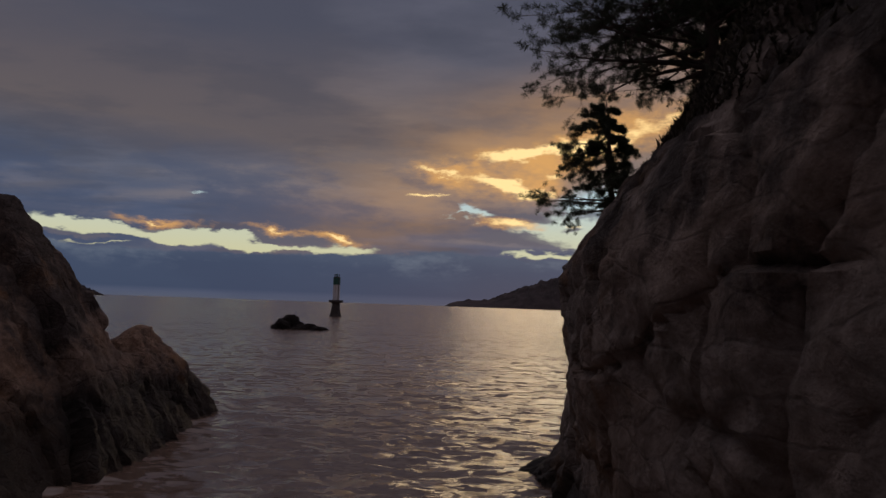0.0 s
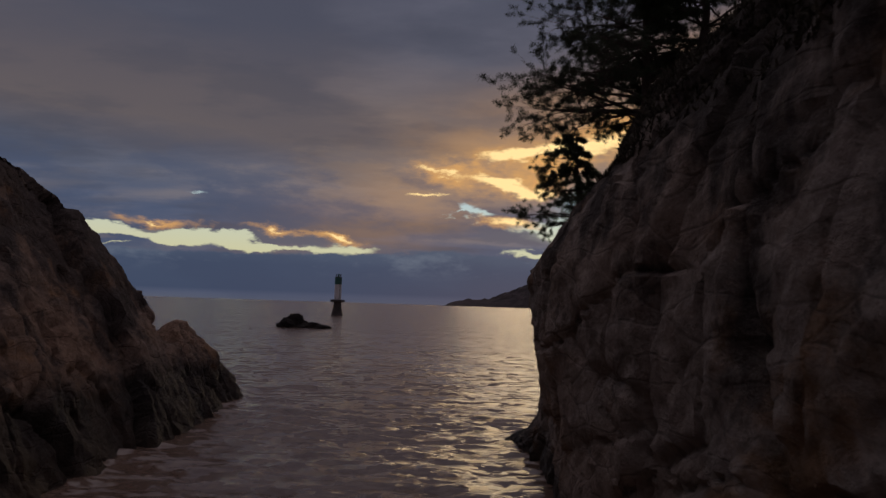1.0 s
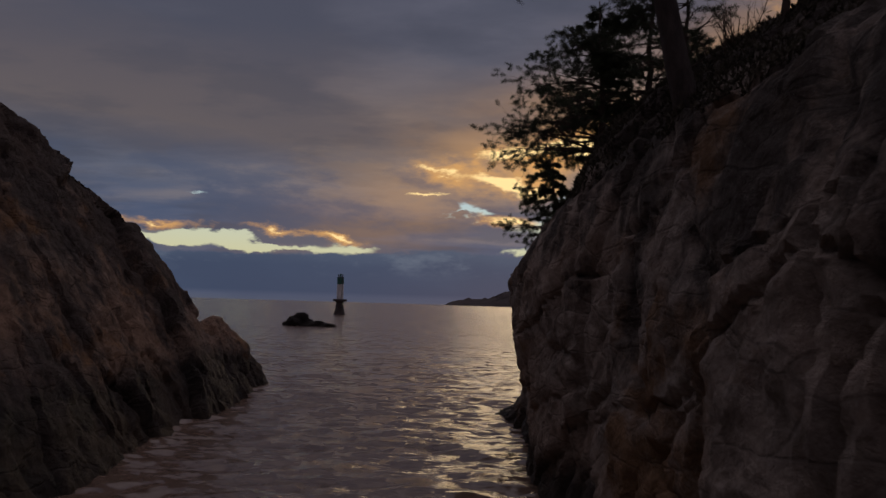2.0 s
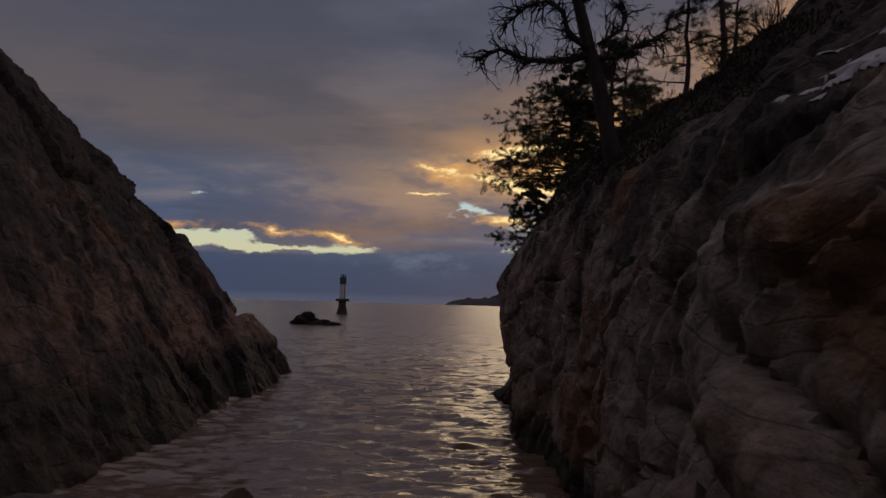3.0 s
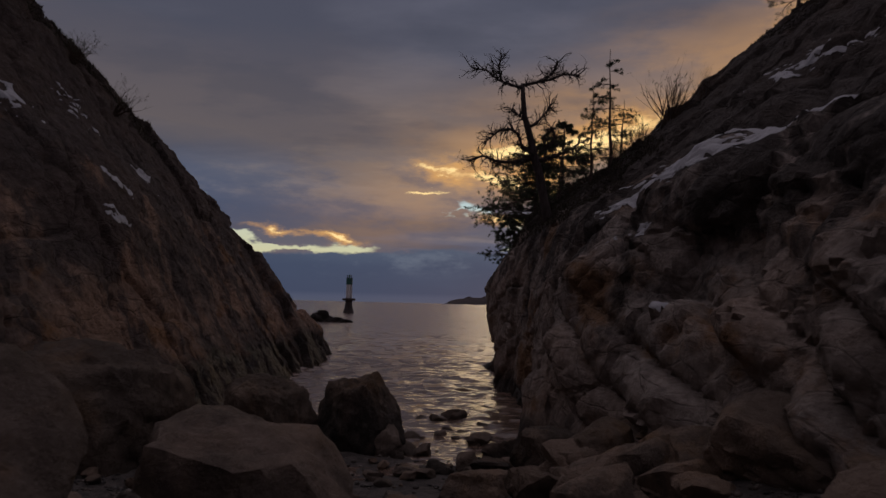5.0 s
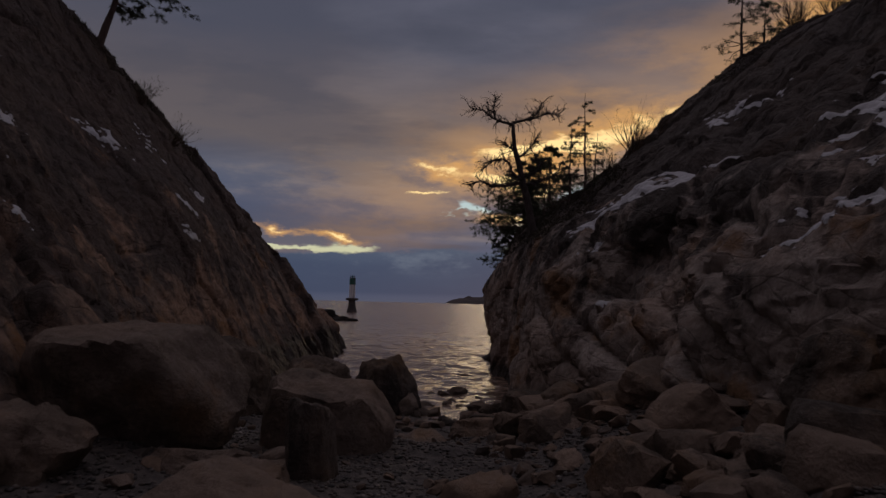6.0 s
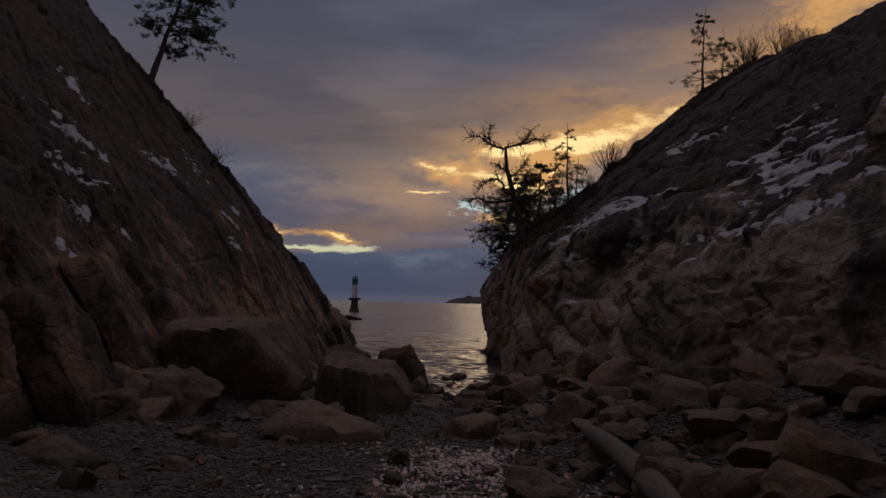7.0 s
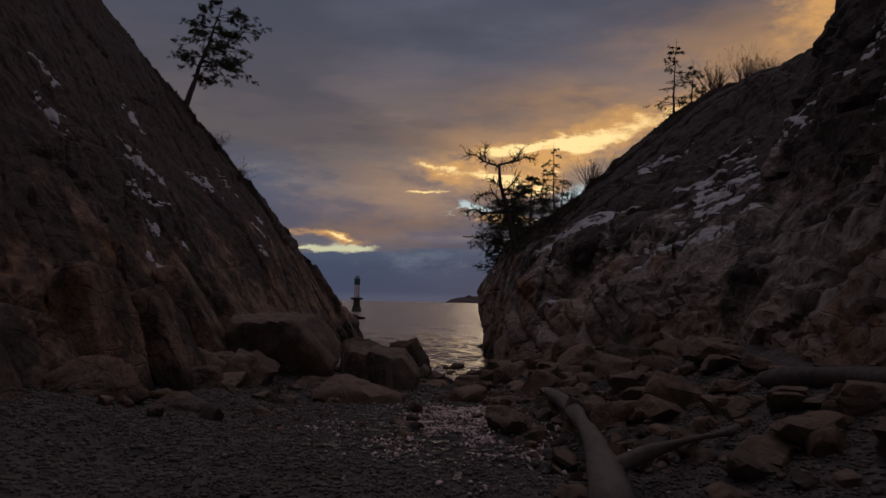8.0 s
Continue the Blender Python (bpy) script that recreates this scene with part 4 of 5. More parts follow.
for k in range(150):
    y = rng.uniform(-23, -4.5)
    x = 0.9 + abs(rng.normal(0, 1.15)) + 0.03 * (-y - 4)
    rubble(x, y, float(np.clip(rng.lognormal(-0.9, 0.5), 0.18, 1.0)) * (1.0 if y > -15 else 0.6))
for k in range(44):
    x, y = rng.uniform(2.0, 4.6), rng.uniform(-25, -17)
    rubble(x, y, float(np.clip(rng.lognormal(-1.2, 0.5), 0.15, 0.6)))
for k in range(80):
    x, y = 1.5 + abs(rng.normal(0, 1.0)), rng.uniform(-20, -8.5)
    rubble(x, y, float(np.clip(rng.lognormal(-0.8, 0.4), 0.25, 0.85)), 0.04)
for k in range(45):
    rubble(rng.uniform(-2.4, 1.6), rng.uniform(-9.5, -2.6), float(np.clip(rng.lognormal(-1.25, 0.45), 0.15, 0.6)), 0.03, "dark wet stone at the waterline")
for k in range(26):
    rubble(rng.uniform(-1.1, 1.2), rng.uniform(-3.8, -0.3), float(np.clip(rng.lognormal(-1.0, 0.4), 0.2, 0.6)), 0.05, "dark wet stone awash at the waterline")
for k in range(30):
    x, y = rng.uniform(-5.4, -2.2), rng.uniform(-19.5, -8)
    rubble(x, y, float(np.clip(rng.lognormal(-1.35, 0.4), 0.14, 0.5)), 0.0, "loose brown stone among the boulders")


# shingle: small stones past counting
def build_scree(count, seed, low, high, spots):
    """Broken stones too many to count, bedded in the ground."""
    rng = np.random.default_rng(seed)
    shapes = []
    for k in range(8):
        me = rock_mesh("scree", 300 + k, (1.0, rng.uniform(0.7, 1.1), rng.uniform(0.45, 0.75)), 5, 3, 0.03)
        v = np.empty(len(me.vertices) * 3, dtype=np.float32)
        me.vertices.foreach_get("co", v)
        shapes.append((v.reshape(-1, 3), np.array([p.vertices[:] for p in me.polygons])))
        bpy.data.meshes.remove(me)
    vs, fs, n = [], [], 0
    for k in range(count):
        v, f = shapes[k % 8]
        x, y = spots(rng)
        size = math.exp(rng.uniform(math.log(low), math.log(high)))
        m = np.array(Euler((rng.normal(0, 0.25), rng.normal(-0.15, 0.25), rng.uniform(0, 6.28))).to_matrix())
        vs.append(v @ m.T * size + np.array([x, y, bed(x, y) - 0.15 * size]))
        fs.append(f + n)
        n += len(v)
    me = big_mesh("scree", np.concatenate(vs), np.concatenate(fs), M_scree)
    me.set_sharp_from_angle(angle=radians(30))
    return tagged(new("scree", me), "small broken brown stones strewn below the cliff", "stones", kind="stuff")


build_scree(540, 8, 0.09, 0.33, lambda r: (0.4 + abs(r.normal(0, 1.4)), r.uniform(-25, -4.5)) if r.uniform() < 0.78 else (r.uniform(-5.2, 0.5), r.uniform(-20, -5)))


def build_shingle(count, seed, low, high, area):
    rng = np.random.default_rng(seed)
    v, f = ball(1)
    v = v[None] * rng.uniform(0.75, 1.2, (count, len(v), 1))
    s = np.exp(rng.uniform(np.log(low), np.log(high), count))
    v = v * (s[:, None] * rng.uniform([0.8, 0.7, 0.35], [1.3, 1.0, 0.7], (count, 3)))[:, None]
    a = rng.uniform(0, 2 * np.pi, count)[:, None]
    x, y = v[..., 0] * np.cos(a) - v[..., 1] * np.sin(a), v[..., 0] * np.sin(a) + v[..., 1] * np.cos(a)
    px, py = rng.uniform(area[0], area[1], count), area[3] + (area[2] - area[3]) * rng.uniform(0, 1, count) ** 1.0
    pz = beach(px[:, None], py[:, None])[:, 0] + s * 0.12
    p = np.stack([x + px[:, None], y + py[:, None], v[..., 2] + pz[:, None]], axis=-1)
    faces = (f[None] + (np.arange(count) * v.shape[1])[:, None, None]).reshape(-1, 3)
    ob = new("shingle", big_mesh("shingle", p.reshape(-1, 3), faces, M_pebble, smooth=True))
    return tagged(ob, "dark wet pebbles and cobbles of the beach", "pebbles", kind="stuff")


build_shingle(38000, 3, 0.011, 0.030, (-5.6, 3.4, -26.0, -16.0))
build_shingle(9000, 6, 0.018, 0.045, (-5.4, 3.2, -17.0, -8.0))
build_shingle(1500, 4, 0.025, 0.060, (-5.4, 3.2, -26.0, -3.5))


# thin water standing between the pebbles
def build_puddles():
    xs, ys = np.arange(-3.0, 2.0, 0.035), np.arange(-22.5, -14.6, 0.035)
    gx, gy = np.meshgrid(xs, ys)
    p = np.stack([gx.ravel(), gy.ravel(), np.zeros(gx.size)], axis=1)
    keep = 1.5 * fbm(p * 9.0, 3, 0.7, 300) + 0.34 - ((gx.ravel() + 0.45) / 2.2) ** 2 - ((gy.ravel() + 18.2) / 3.6) ** 2
    z = beach(gx, gy).ravel() + 0.016
    for k in range(6):
        z = z.reshape(gx.shape)
        z = (z + np.roll(z, 1, 0) + np.roll(z, -1, 0) + np.roll(z, 1, 1) + np.roll(z, -1, 1)).ravel() / 5
    q = grid_quads(len(ys), len(xs))
    q = q[(keep[q] > 0.30).all(axis=1)]
    used, back = np.unique(q, return_inverse=True)
    p[:, 2] = z
    ob = new("puddle_water", big_mesh("puddle_water", p[used], back.reshape(q.shape), M_puddle))
    return tagged(ob, "thin seep of water glinting between the pebbles", "water", kind="stuff")


build_puddles()


# broken shell and pale chips, the wet shingle's glints put into their colour
def build_glint_chips(count, seed):
    rng = np.random.default_rng(seed)
    x = np.concatenate([rng.normal(-0.35, 0.75, count), rng.normal(-0.2, 0.25, count // 3)])
    y = np.concatenate([rng.normal(-18.4, 1.5, count), rng.normal(-16.6, 0.45, count // 3)])
    clump = fbm(np.stack([x * 2.2, y * 1.6, 0 * x], axis=1), 3, 0.6, 55)
    x, y = x[clump > -0.05], y[clump > -0.05]
    n = len(x)
    z = beach(x[:, None], y[:, None])[:, 0] + rng.uniform(0.018, 0.034, n)
    a = np.array([0, 1.2, 2.4, 3.7, 5.0])[None] + rng.uniform(0, 6.28, (n, 1))
    r = np.exp(rng.uniform(np.log(0.010), np.log(0.034), (n, 1))) * rng.uniform(0.6, 1.25, (n, 5))
    tilt = rng.normal(0, 0.35, (n, 2))
    rim = np.stack([x[:, None] + r * np.cos(a), y[:, None] + r * np.sin(a), z[:, None] + r * np.cos(a) * tilt[:, :1] + r * np.sin(a) * tilt[:, 1:]], axis=-1)
    top = np.stack([x, y, z + r.mean(axis=1) * 0.35], axis=1)[:, None]
    v = np.concatenate([rim, rim - np.array([0, 0, 0.012]), top], axis=1)
    ring = [(k, (k + 1) % 5, 10) for k in range(5)] + [(k, k + 5, (k + 1) % 5) for k in range(5)] + [((k + 1) % 5, k + 5, (k + 1) % 5 + 5) for k in range(5)]
    f = (np.array(ring)[None] + (np.arange(n) * 11)[:, None, None]).reshape(-1, 3)
    return tagged(new("glint_chips", big_mesh("glint_chips", v.reshape(-1, 3), f, M_glint_chip, smooth=False)), "pale shell and pebble chips, wet glints put into their colour", "shells", kind="stuff")


build_glint_chips(2300, 12)


# the light beacon
def ring_mesh(name, rings, sides, mat, cap=True):
    """A turned form from (radius, height) pairs."""
    a = np.linspace(0, 2 * np.pi, sides, endpoint=False)
    v = [(r * math.cos(t), r * math.sin(t), z) for r, z in rings for t in a]
    f = [(i * sides + k, i * sides + (k + 1) % sides, (i + 1) * sides + (k + 1) % sides, (i + 1) * sides + k) for i in range(len(rings) - 1) for k in range(sides)]
    if cap:
        f += [tuple(range(sides - 1, -1, -1)), tuple((len(rings) - 1) * sides + k for k in range(sides))]
    me = mesh_of(name, v, f, mat, smooth=False)
    return me


def build_beacon(at):
    root = thing("beacon", "white light beacon with dark green top on a concrete pier", "beacon", at=at)
    part("pier", ring_mesh("pier", [(1.15, -1.5), (1.12, 0.2), (0.98, 0.6), (0.78, 1.5), (0.72, 2.3), (0.80, 2.55)], 16, M_concrete), root, "dark flared concrete pier")
    part("deck", ring_mesh("deck", [(1.15, 2.55), (1.34, 2.62), (1.34, 2.98), (1.26, 3.04)], 16, M_concrete), root, "concrete deck")
    part("tower", ring_mesh("tower", [(0.66, 3.04), (0.63, 5.9)], 20, M_white), root, "white tower")
    part("band", ring_mesh("band", [(0.66, 5.9), (0.66, 7.2)], 20, M_green), root, "dark green band")
    part("cap", ring_mesh("cap", [(0.66, 7.2), (0.66, 7.3), (0.3, 7.34)], 20, M_steel), root)
    part("lantern", ring_mesh("lantern", [(0.16, 7.34), (0.18, 7.8), (0.05, 7.95)], 12, M_green), root, "small green lantern")
    for k in range(4):
        a = math.pi / 4 + k * math.pi / 2
        post = part("rail_post", ring_mesh("rail_post", [(0.05, 7.3), (0.05, 7.85)], 6, M_steel), root)
        post.location = (0.56 * math.cos(a), 0.56 * math.sin(a), 0)
    rungs = part("ladder", ring_mesh("ladder", [(0.05, 2.96), (0.05, 7.2)], 6, M_steel), root)
    rungs.location = (0.45, -0.5, 0)
    return root


build_beacon((-19.6, 136.5, 0.0))


# logs
def tube(points, radii, sides=8, salt=0, rough=0.0):
    """Vertices and faces of a limb along a line of points."""
    pts = [Vector(p) for p in points]
    v, f, side = [], [], Vector((1, 0, 0))
    for i, p in enumerate(pts):
        d = (pts[min(i + 1, len(pts) - 1)] - pts[max(i - 1, 0)]).normalized()
        side = side - d * side.dot(d)
        if side.length < 1e-4:
            side = d.orthogonal()
        side.normalize()
        up = d.cross(side)
        for k in range(sides):
            a = 2 * math.pi * k / sides
            r = radii[i] * (1 + rough * noise.noise(Vector((p.x * 3 + salt, p.y * 1.3, a * 0.8))))
            v.append(p + (side * math.cos(a) + up * math.sin(a)) * r)
    for i in range(len(pts) - 1):
        for k in range(sides):
            f.append((i * sides + k, i * sides + (k + 1) % sides, (i + 1) * sides + (k + 1) % sides, (i + 1) * sides + k))
    f += [tuple(range(sides - 1, -1, -1)), tuple((len(pts) - 1) * sides + k for k in range(sides))]
    return v, f


def tubes_mesh(name, limbs, mat, rough=0.1):
    v, f = [], []
    for k, (points, radii, sides) in enumerate(limbs):
        a, b = tube(points, radii, sides, k * 1.7, rough)
        f += [tuple(i + len(v) for i in face) for face in b]
        v += a
    return mesh_of(name, v, f, mat)


def log(label, a, b, r0, r1, bend=0.1, knots=14, mat=None):
    a, b = Vector(a), Vector(b)
    pts = [a.lerp(b, t) + Vector((bend * math.sin(3.0 * t), 0, 0.04 * math.sin(5 * t))) for t in np.linspace(0, 1, knots)]
    rad = [r0 + (r1 - r0) * t + 0.02 * math.sin(9 * t) for t in np.linspace(0, 1, knots)]
    rad[0] *= 0.8
    rad[-1] *= 0.8
    ob = new("driftwood_log", tubes_mesh("driftwood_log", [(pts, rad, 14)], mat or M_drift, 0.35))
    return tagged(ob, label, "driftwood", "driftwood on the beach")


log("bleached crooked driftwood log lying down the beach", (1.28, -15.9, 0.98), (0.52, -24.0, 1.20), 0.075, 0.14, 0.20, 22)
log("thin dark driftwood branch lying across the shingle", (0.75, -22.6, 1.16), (2.6, -21.2, 1.40), 0.05, 0.035, 0.05)
# a log form added in place of a dark sloping rock
log("dark log-shaped stand-in for a sloping rock", (3.0, -20.3, bed(3.0, -20.3) + 0.07), (3.45, -24.0, bed(3.45, -24.0) + 0.12), 0.09, 0.16, 0.08, mat=M_deadwood)



# ---- trees and shrubs ----


def wander(rng, start, way, length, bend, steps, lift=0.0, level=1.0):
    """A crooked line."""
    p, d = Vector(start), Vector(way).normalized()
    out = [p.copy()]
    for k in range(steps):
        d = (d + Vector(rng.normal(0, bend, 3) * np.array([1, 1, level])) + Vector((0, 0, lift))).normalized()
        p = p + d * (length / steps)
        out.append(p.copy())
    return out


def sprout(rng, limbs, tips, start, way, length, radius, depth, bend=0.22, lift=0.0, kids=4, sides=6, spread=0.9, shrink=0.58, level=1.0):
    """A limb with its side shoots, added to limbs; their ends go to tips."""
    steps = max(3, int(5 + depth))
    line = wander(rng, start, way, length, bend, steps, lift, level)
    limbs.append((line, [radius * (1 - 0.72 * i / steps) for i in range(steps + 1)], sides))
    if depth == 0:
        tips.append((line[-1], (line[-1] - line[-2]).normalized()))
        tips.append((line[-2], (line[-1] - line[-3]).normalized()))
        return
    for k in range(kids):
        i = int(rng.integers(max(1, steps // 3), steps + 1))
        d = (line[i] - line[i - 1]).normalized()
        turn = Vector(rng.normal(0, 1, 3))
        turn.z *= level
        turn = (turn - d * turn.dot(d)).normalized()
        sprout(rng, limbs, tips, line[i], d + turn * spread * rng.uniform(0.6, 1.3), length * shrink * rng.uniform(0.6, 1.15), radius * (1 - 0.72 * i / steps) * 0.7,
               depth - 1, bend * 1.15, lift, kids, max(3, sides - 2), spread, shrink, level)


def needles_mesh(rng, tips, size, blades, open_out=1.0, slim=0.032):
    """Sprays of needles: thin blades round the twigs' ends."""
    at = np.repeat(np.array([t[0][:] for t in tips]), blades, axis=0)
    way = np.repeat(np.array([t[1][:] for t in tips]), blades, axis=0)
    n = len(at)

    def unit(a):
        return a / (np.linalg.norm(a, axis=1, keepdims=True) + 1e-9)

    d = unit(way + rng.normal(0, open_out, (n, 3)))
    s = size * rng.uniform(0.55, 1.25, (n, 1))
    side = unit(np.cross(d, rng.normal(0, 1, (n, 3)))) * s * slim * rng.uniform(0.7, 1.4, (n, 1))
    base = at - way * s * rng.uniform(0, 1.2, (n, 1)) + d * s * 0.05
    end = base + d * s
    mid = base + d * s * 0.5
    v = np.stack([base, mid + side, end, mid - side], axis=1).reshape(-1, 3)
    return big_mesh("crown", v, np.arange(4 * n).reshape(n, 4), M_needle, smooth=False)


def conifer(label, at, height, spread, seed, lean=(0, 0), layers=9, sparse=1.0, side=(0, 0), bare=0.15, droop=-0.12, name="pine_tree", size=0.10, blades=12, kids=5, dome=False, group="conifers on the cliff", thick=1.0):
    """An evergreen with flat tiers of limbs. side: the way in which the limbs reach farther."""
    rng = np.random.default_rng(seed)
    root = thing(name, label, "tree", group, at=at)
    top = Vector((lean[0], lean[1], height))
    line = [Vector((0, 0, -0.35))] + [Vector((0, 0, 0)).lerp(top, t) + Vector((*rng.normal(0, 0.02 * height * 0.3, 2), 0)) for t in np.linspace(0, 1, 9)]
    r0 = 0.026 * height * thick + 0.008
    part("trunk", tubes_mesh("trunk", [(line, [r0 * 1.1] + [r0 * (1 - 0.9 * t) for t in np.linspace(0, 1, 9)], 9)], M_bark, 0.25), root)
    tips = []
    for k in range(layers):
        t = bare + (0.98 - bare) * (k + rng.uniform(-0.3, 0.3)) / layers
        t = min(max(t, 0.05), 0.98)
        reach = spread * (1 - t) ** 0.75 + 0.10 * spread
        if dome:
            reach = spread * max(0.3, 1 - ((t - 0.62) / 0.55) ** 2)
        here = Vector((0, 0, 0)).lerp(top, t)
        for j in range(int(rng.integers(3, 6))):
            if rng.uniform() > sparse:
                continue
            a = rng.uniform(0, 2 * math.pi)
            way = Vector((math.cos(a), math.sin(a), 0))
            pull = 1 + 0.9 * (way.x * side[0] + way.y * side[1])
            limbs = []
            way.z = rng.uniform(-0.04, 0.18)
            sprout(rng, limbs, tips, here, way, max(0.08, reach * pull * rng.uniform(0.55, 1.1)), r0 * (1 - 0.8 * t) * 0.32 + 0.004, 2, 0.16, droop * 0.2, kids, 5, 0.80, 0.46, 0.22)
            part("limb", tubes_mesh("limb", limbs, M_bark), root)
    part("crown", needles_mesh(rng, tips, size, blades), root, "dark green needles in flat tiers")
    return root


def shrub(label, at, height, width, seed, stems=26, leafy=0.0, lean=(0, 0), mat=None, group="shrubs on the ridge"):
    """A bare or thinly leaved bush: a fan of crooked stems."""
    rng = np.random.default_rng(seed)
    root = thing("shrub", label, "shrub", group, at=at)
    tips = []
    for k in range(stems):
        limbs = []
        a = rng.uniform(0, 2 * math.pi)
        out = rng.uniform(0.1, 1.0) * width / height
        way = Vector((math.cos(a) * out + lean[0], math.sin(a) * out * 0.6 + lean[1], 1.0))
        start = Vector((rng.normal(0, width * 0.10), rng.normal(0, width * 0.06), -0.18))
        sprout(rng, limbs, tips, start, way, height * rng.uniform(0.55, 1.1), 0.008 + 0.006 * height, 1, 0.13, 0.02, 4, 4, 0.55, 0.5)
        part("stem", tubes_mesh("stem", limbs, mat or M_twig), root)
    if leafy:
        chosen = [t for t in tips if rng.uniform() < leafy]
        part("crown", needles_mesh(rng, chosen, 0.09, 5), root, "sparse dark leaves")
    return root


def bare_tree(at):
    """The gnarled pine on the point: a leaning trunk, three great crooked limbs and a flat bare head."""
    rng = np.random.default_rng(9)
    root = thing("gnarled_pine", "gnarled half-dead pine with crooked bare limbs on the cliff edge", "tree", "conifers on the cliff", at=at)
    root.scale = (1.08, 1.08, 1.06)
    way = [(0.50, 0.1, -0.55), (0.06, 0, 0.0), (-0.06, 0, 0.55), (-0.16, 0.02, 1.15), (-0.30, 0.03, 1.65), (-0.42, 0.02, 2.15), (-0.56, 0.0, 2.65), (-0.60, 0.0, 3.10), (-0.62, 0.0, 3.45)]
    rad = [0.16, 0.125, 0.108, 0.098, 0.090, 0.075, 0.060, 0.052, 0.038]
    part("trunk", tubes_mesh("trunk", [(way, rad, 12)], M_deadwood, 0.3), root)
    tips = []
    mains = [  # points of each great limb, its girth
        ([(-0.30, 0, 1.62), (-0.55, 0.05, 1.55), (-0.85, 0.0, 1.50), (-1.20, -0.1, 1.48), (-1.55, -0.1, 1.62), (-1.85, 0.0, 1.50)], 0.058),
        ([(-0.30, 0, 1.68), (-0.62, -0.1, 1.85), (-0.72, -0.2, 2.15), (-0.95, -0.2, 2.28), (-1.20, -0.2, 2.20), (-1.5, -0.1, 1.95)], 0.042),
        ([(-0.26, 0, 1.55), (0.05, 0.05, 1.60), (0.30, 0.0, 1.72), (0.55, 0.0, 1.85), (0.80, 0.1, 2.05)], 0.052),
        ([(-0.20, 0, 1.75), (0.10, -0.1, 1.95), (0.16, -0.1, 2.2), (0.02, -0.1, 2.42)], 0.030),
        ([(-0.46, 0, 2.35), (-0.25, 0, 2.50), (-0.05, 0, 2.75), (0.08, 0.05, 2.95)], 0.034),
        ([(-0.50, 0, 2.50), (-0.72, 0, 2.68), (-0.95, 0, 2.85)], 0.026),
        ([(-0.62, 0, 3.35), (-0.90, 0.05, 3.42), (-1.20, 0.0, 3.52), (-1.50, -0.05, 3.75), (-1.80, 0.0, 3.80)], 0.042),
        ([(-0.62, 0, 3.40), (-0.30, 0, 3.48), (0.05, 0.05, 3.58), (0.40, 0, 3.72), (0.72, 0, 3.68)], 0.042),
        ([(-0.10, 0, 3.52), (0.10, 0, 3.75), (0.22, 0, 4.02)], 0.026),
        ([(-1.15, 0, 3.52), (-1.20, 0, 3.85), (-1.15, 0, 4.10)], 0.022),
    ]
    for pts, r in mains:
        limbs = [([Vector(p) for p in pts], [r * (1 - 0.65 * i / (len(pts) - 1)) for i in range(len(pts))], 8)]
        for i in range(1, len(pts)):
            a, b = Vector(pts[i - 1]), Vector(pts[i])
            for j in range(13 if pts[0][2] < 1.7 else 11):
                at_ = a.lerp(b, rng.uniform())
                d = (b - a).normalized() + Vector((rng.normal(0, 0.7), rng.normal(0, 0.5), rng.normal(0.12, 0.7)))
                sprout(rng, limbs, tips, at_, d, rng.uniform(0.16, 0.48), 0.016, 1, 0.32, -0.03, 3, 4, 0.9, 0.6)
        part("limb", tubes_mesh("limb", limbs, M_deadwood, 0.3), root)
    chosen = [t for t in tips if rng.uniform() < 0.55 and (t[0].z < 2.3 or rng.uniform() < 0.45)]
    part("crown", needles_mesh(rng, chosen, 0.045, 14), root, "thin remains of dark needles")
    return root


bare_tree(footing(east_p, (2.36, 1.7, 4.85)))
conifer("dark pine with flat wind-swept tiers reaching over the sea", footing(east_p, (2.75, 7.6, 5.5)), 3.0, 1.20, 31, (-0.1, 0), 15, 1.0, (-0.55, -0.1), 0.0, size=0.060, blades=54, kids=7)
conifer("second dark pine close behind on the cliff edge", footing(east_p, (3.75, 7.9, 5.9)), 2.9, 1.5, 32, (0.1, 0), 14, 1.0, (-0.2, 0), 0.02, size=0.060, blades=54, kids=7)
conifer("small bushy pine hanging from the edge of the cliff", footing(east_p, (2.55, 10.9, 4.5)), 1.95, 0.80, 33, (-0.15, 0), 12, 1.0, (-0.5, 0), 0.10, -0.15, size=0.058, blades=52, kids=6)
conifer("slender young fir with drooping sprays on the ridge", footing(east_p, (3.96, 1.6, 6.2)), 3.1, 0.72, 34, (0.0, 0), 15, 0.62, (0, 0), 0.10, -0.2, size=0.050, blades=20, kids=4, name="fir_tree", thick=0.5)
conifer("slender young fir beside its twin on the ridge", footing(east_p, (3.55, 1.9, 5.95)), 2.7, 0.6, 35, (0.05, 0), 13, 0.58, (0, 0), 0.12, -0.2, size=0.050, blades=20, kids=4, name="fir_tree", thick=0.5)
conifer("short bushy fir under the slender ones", footing(east_p, (4.4, 2.2, 6.5)), 1.6, 0.65, 36, (0.1, 0), 9, 0.7, (0, 0), 0.02, size=0.050, blades=20, kids=4, name="fir_tree", thick=0.6)
conifer("low dark fir behind the gnarled pine", footing(east_p, (3.0, 3.4, 5.35)), 1.9, 0.9, 37, (0.1, 0), 9, 0.7, (0, 0), 0.02, size=0.050, blades=24, kids=5, name="fir_tree", thick=0.6)
conifer("ragged dark pine leaning out from the slab's brow", footing(west_p, (-11.35, 1.3, 10.1)), 4.4, 1.45, 38, (1.40, 0), 12, 0.85, (0.2, 0), 0.30, size=0.085, blades=50, kids=6, dome=True)
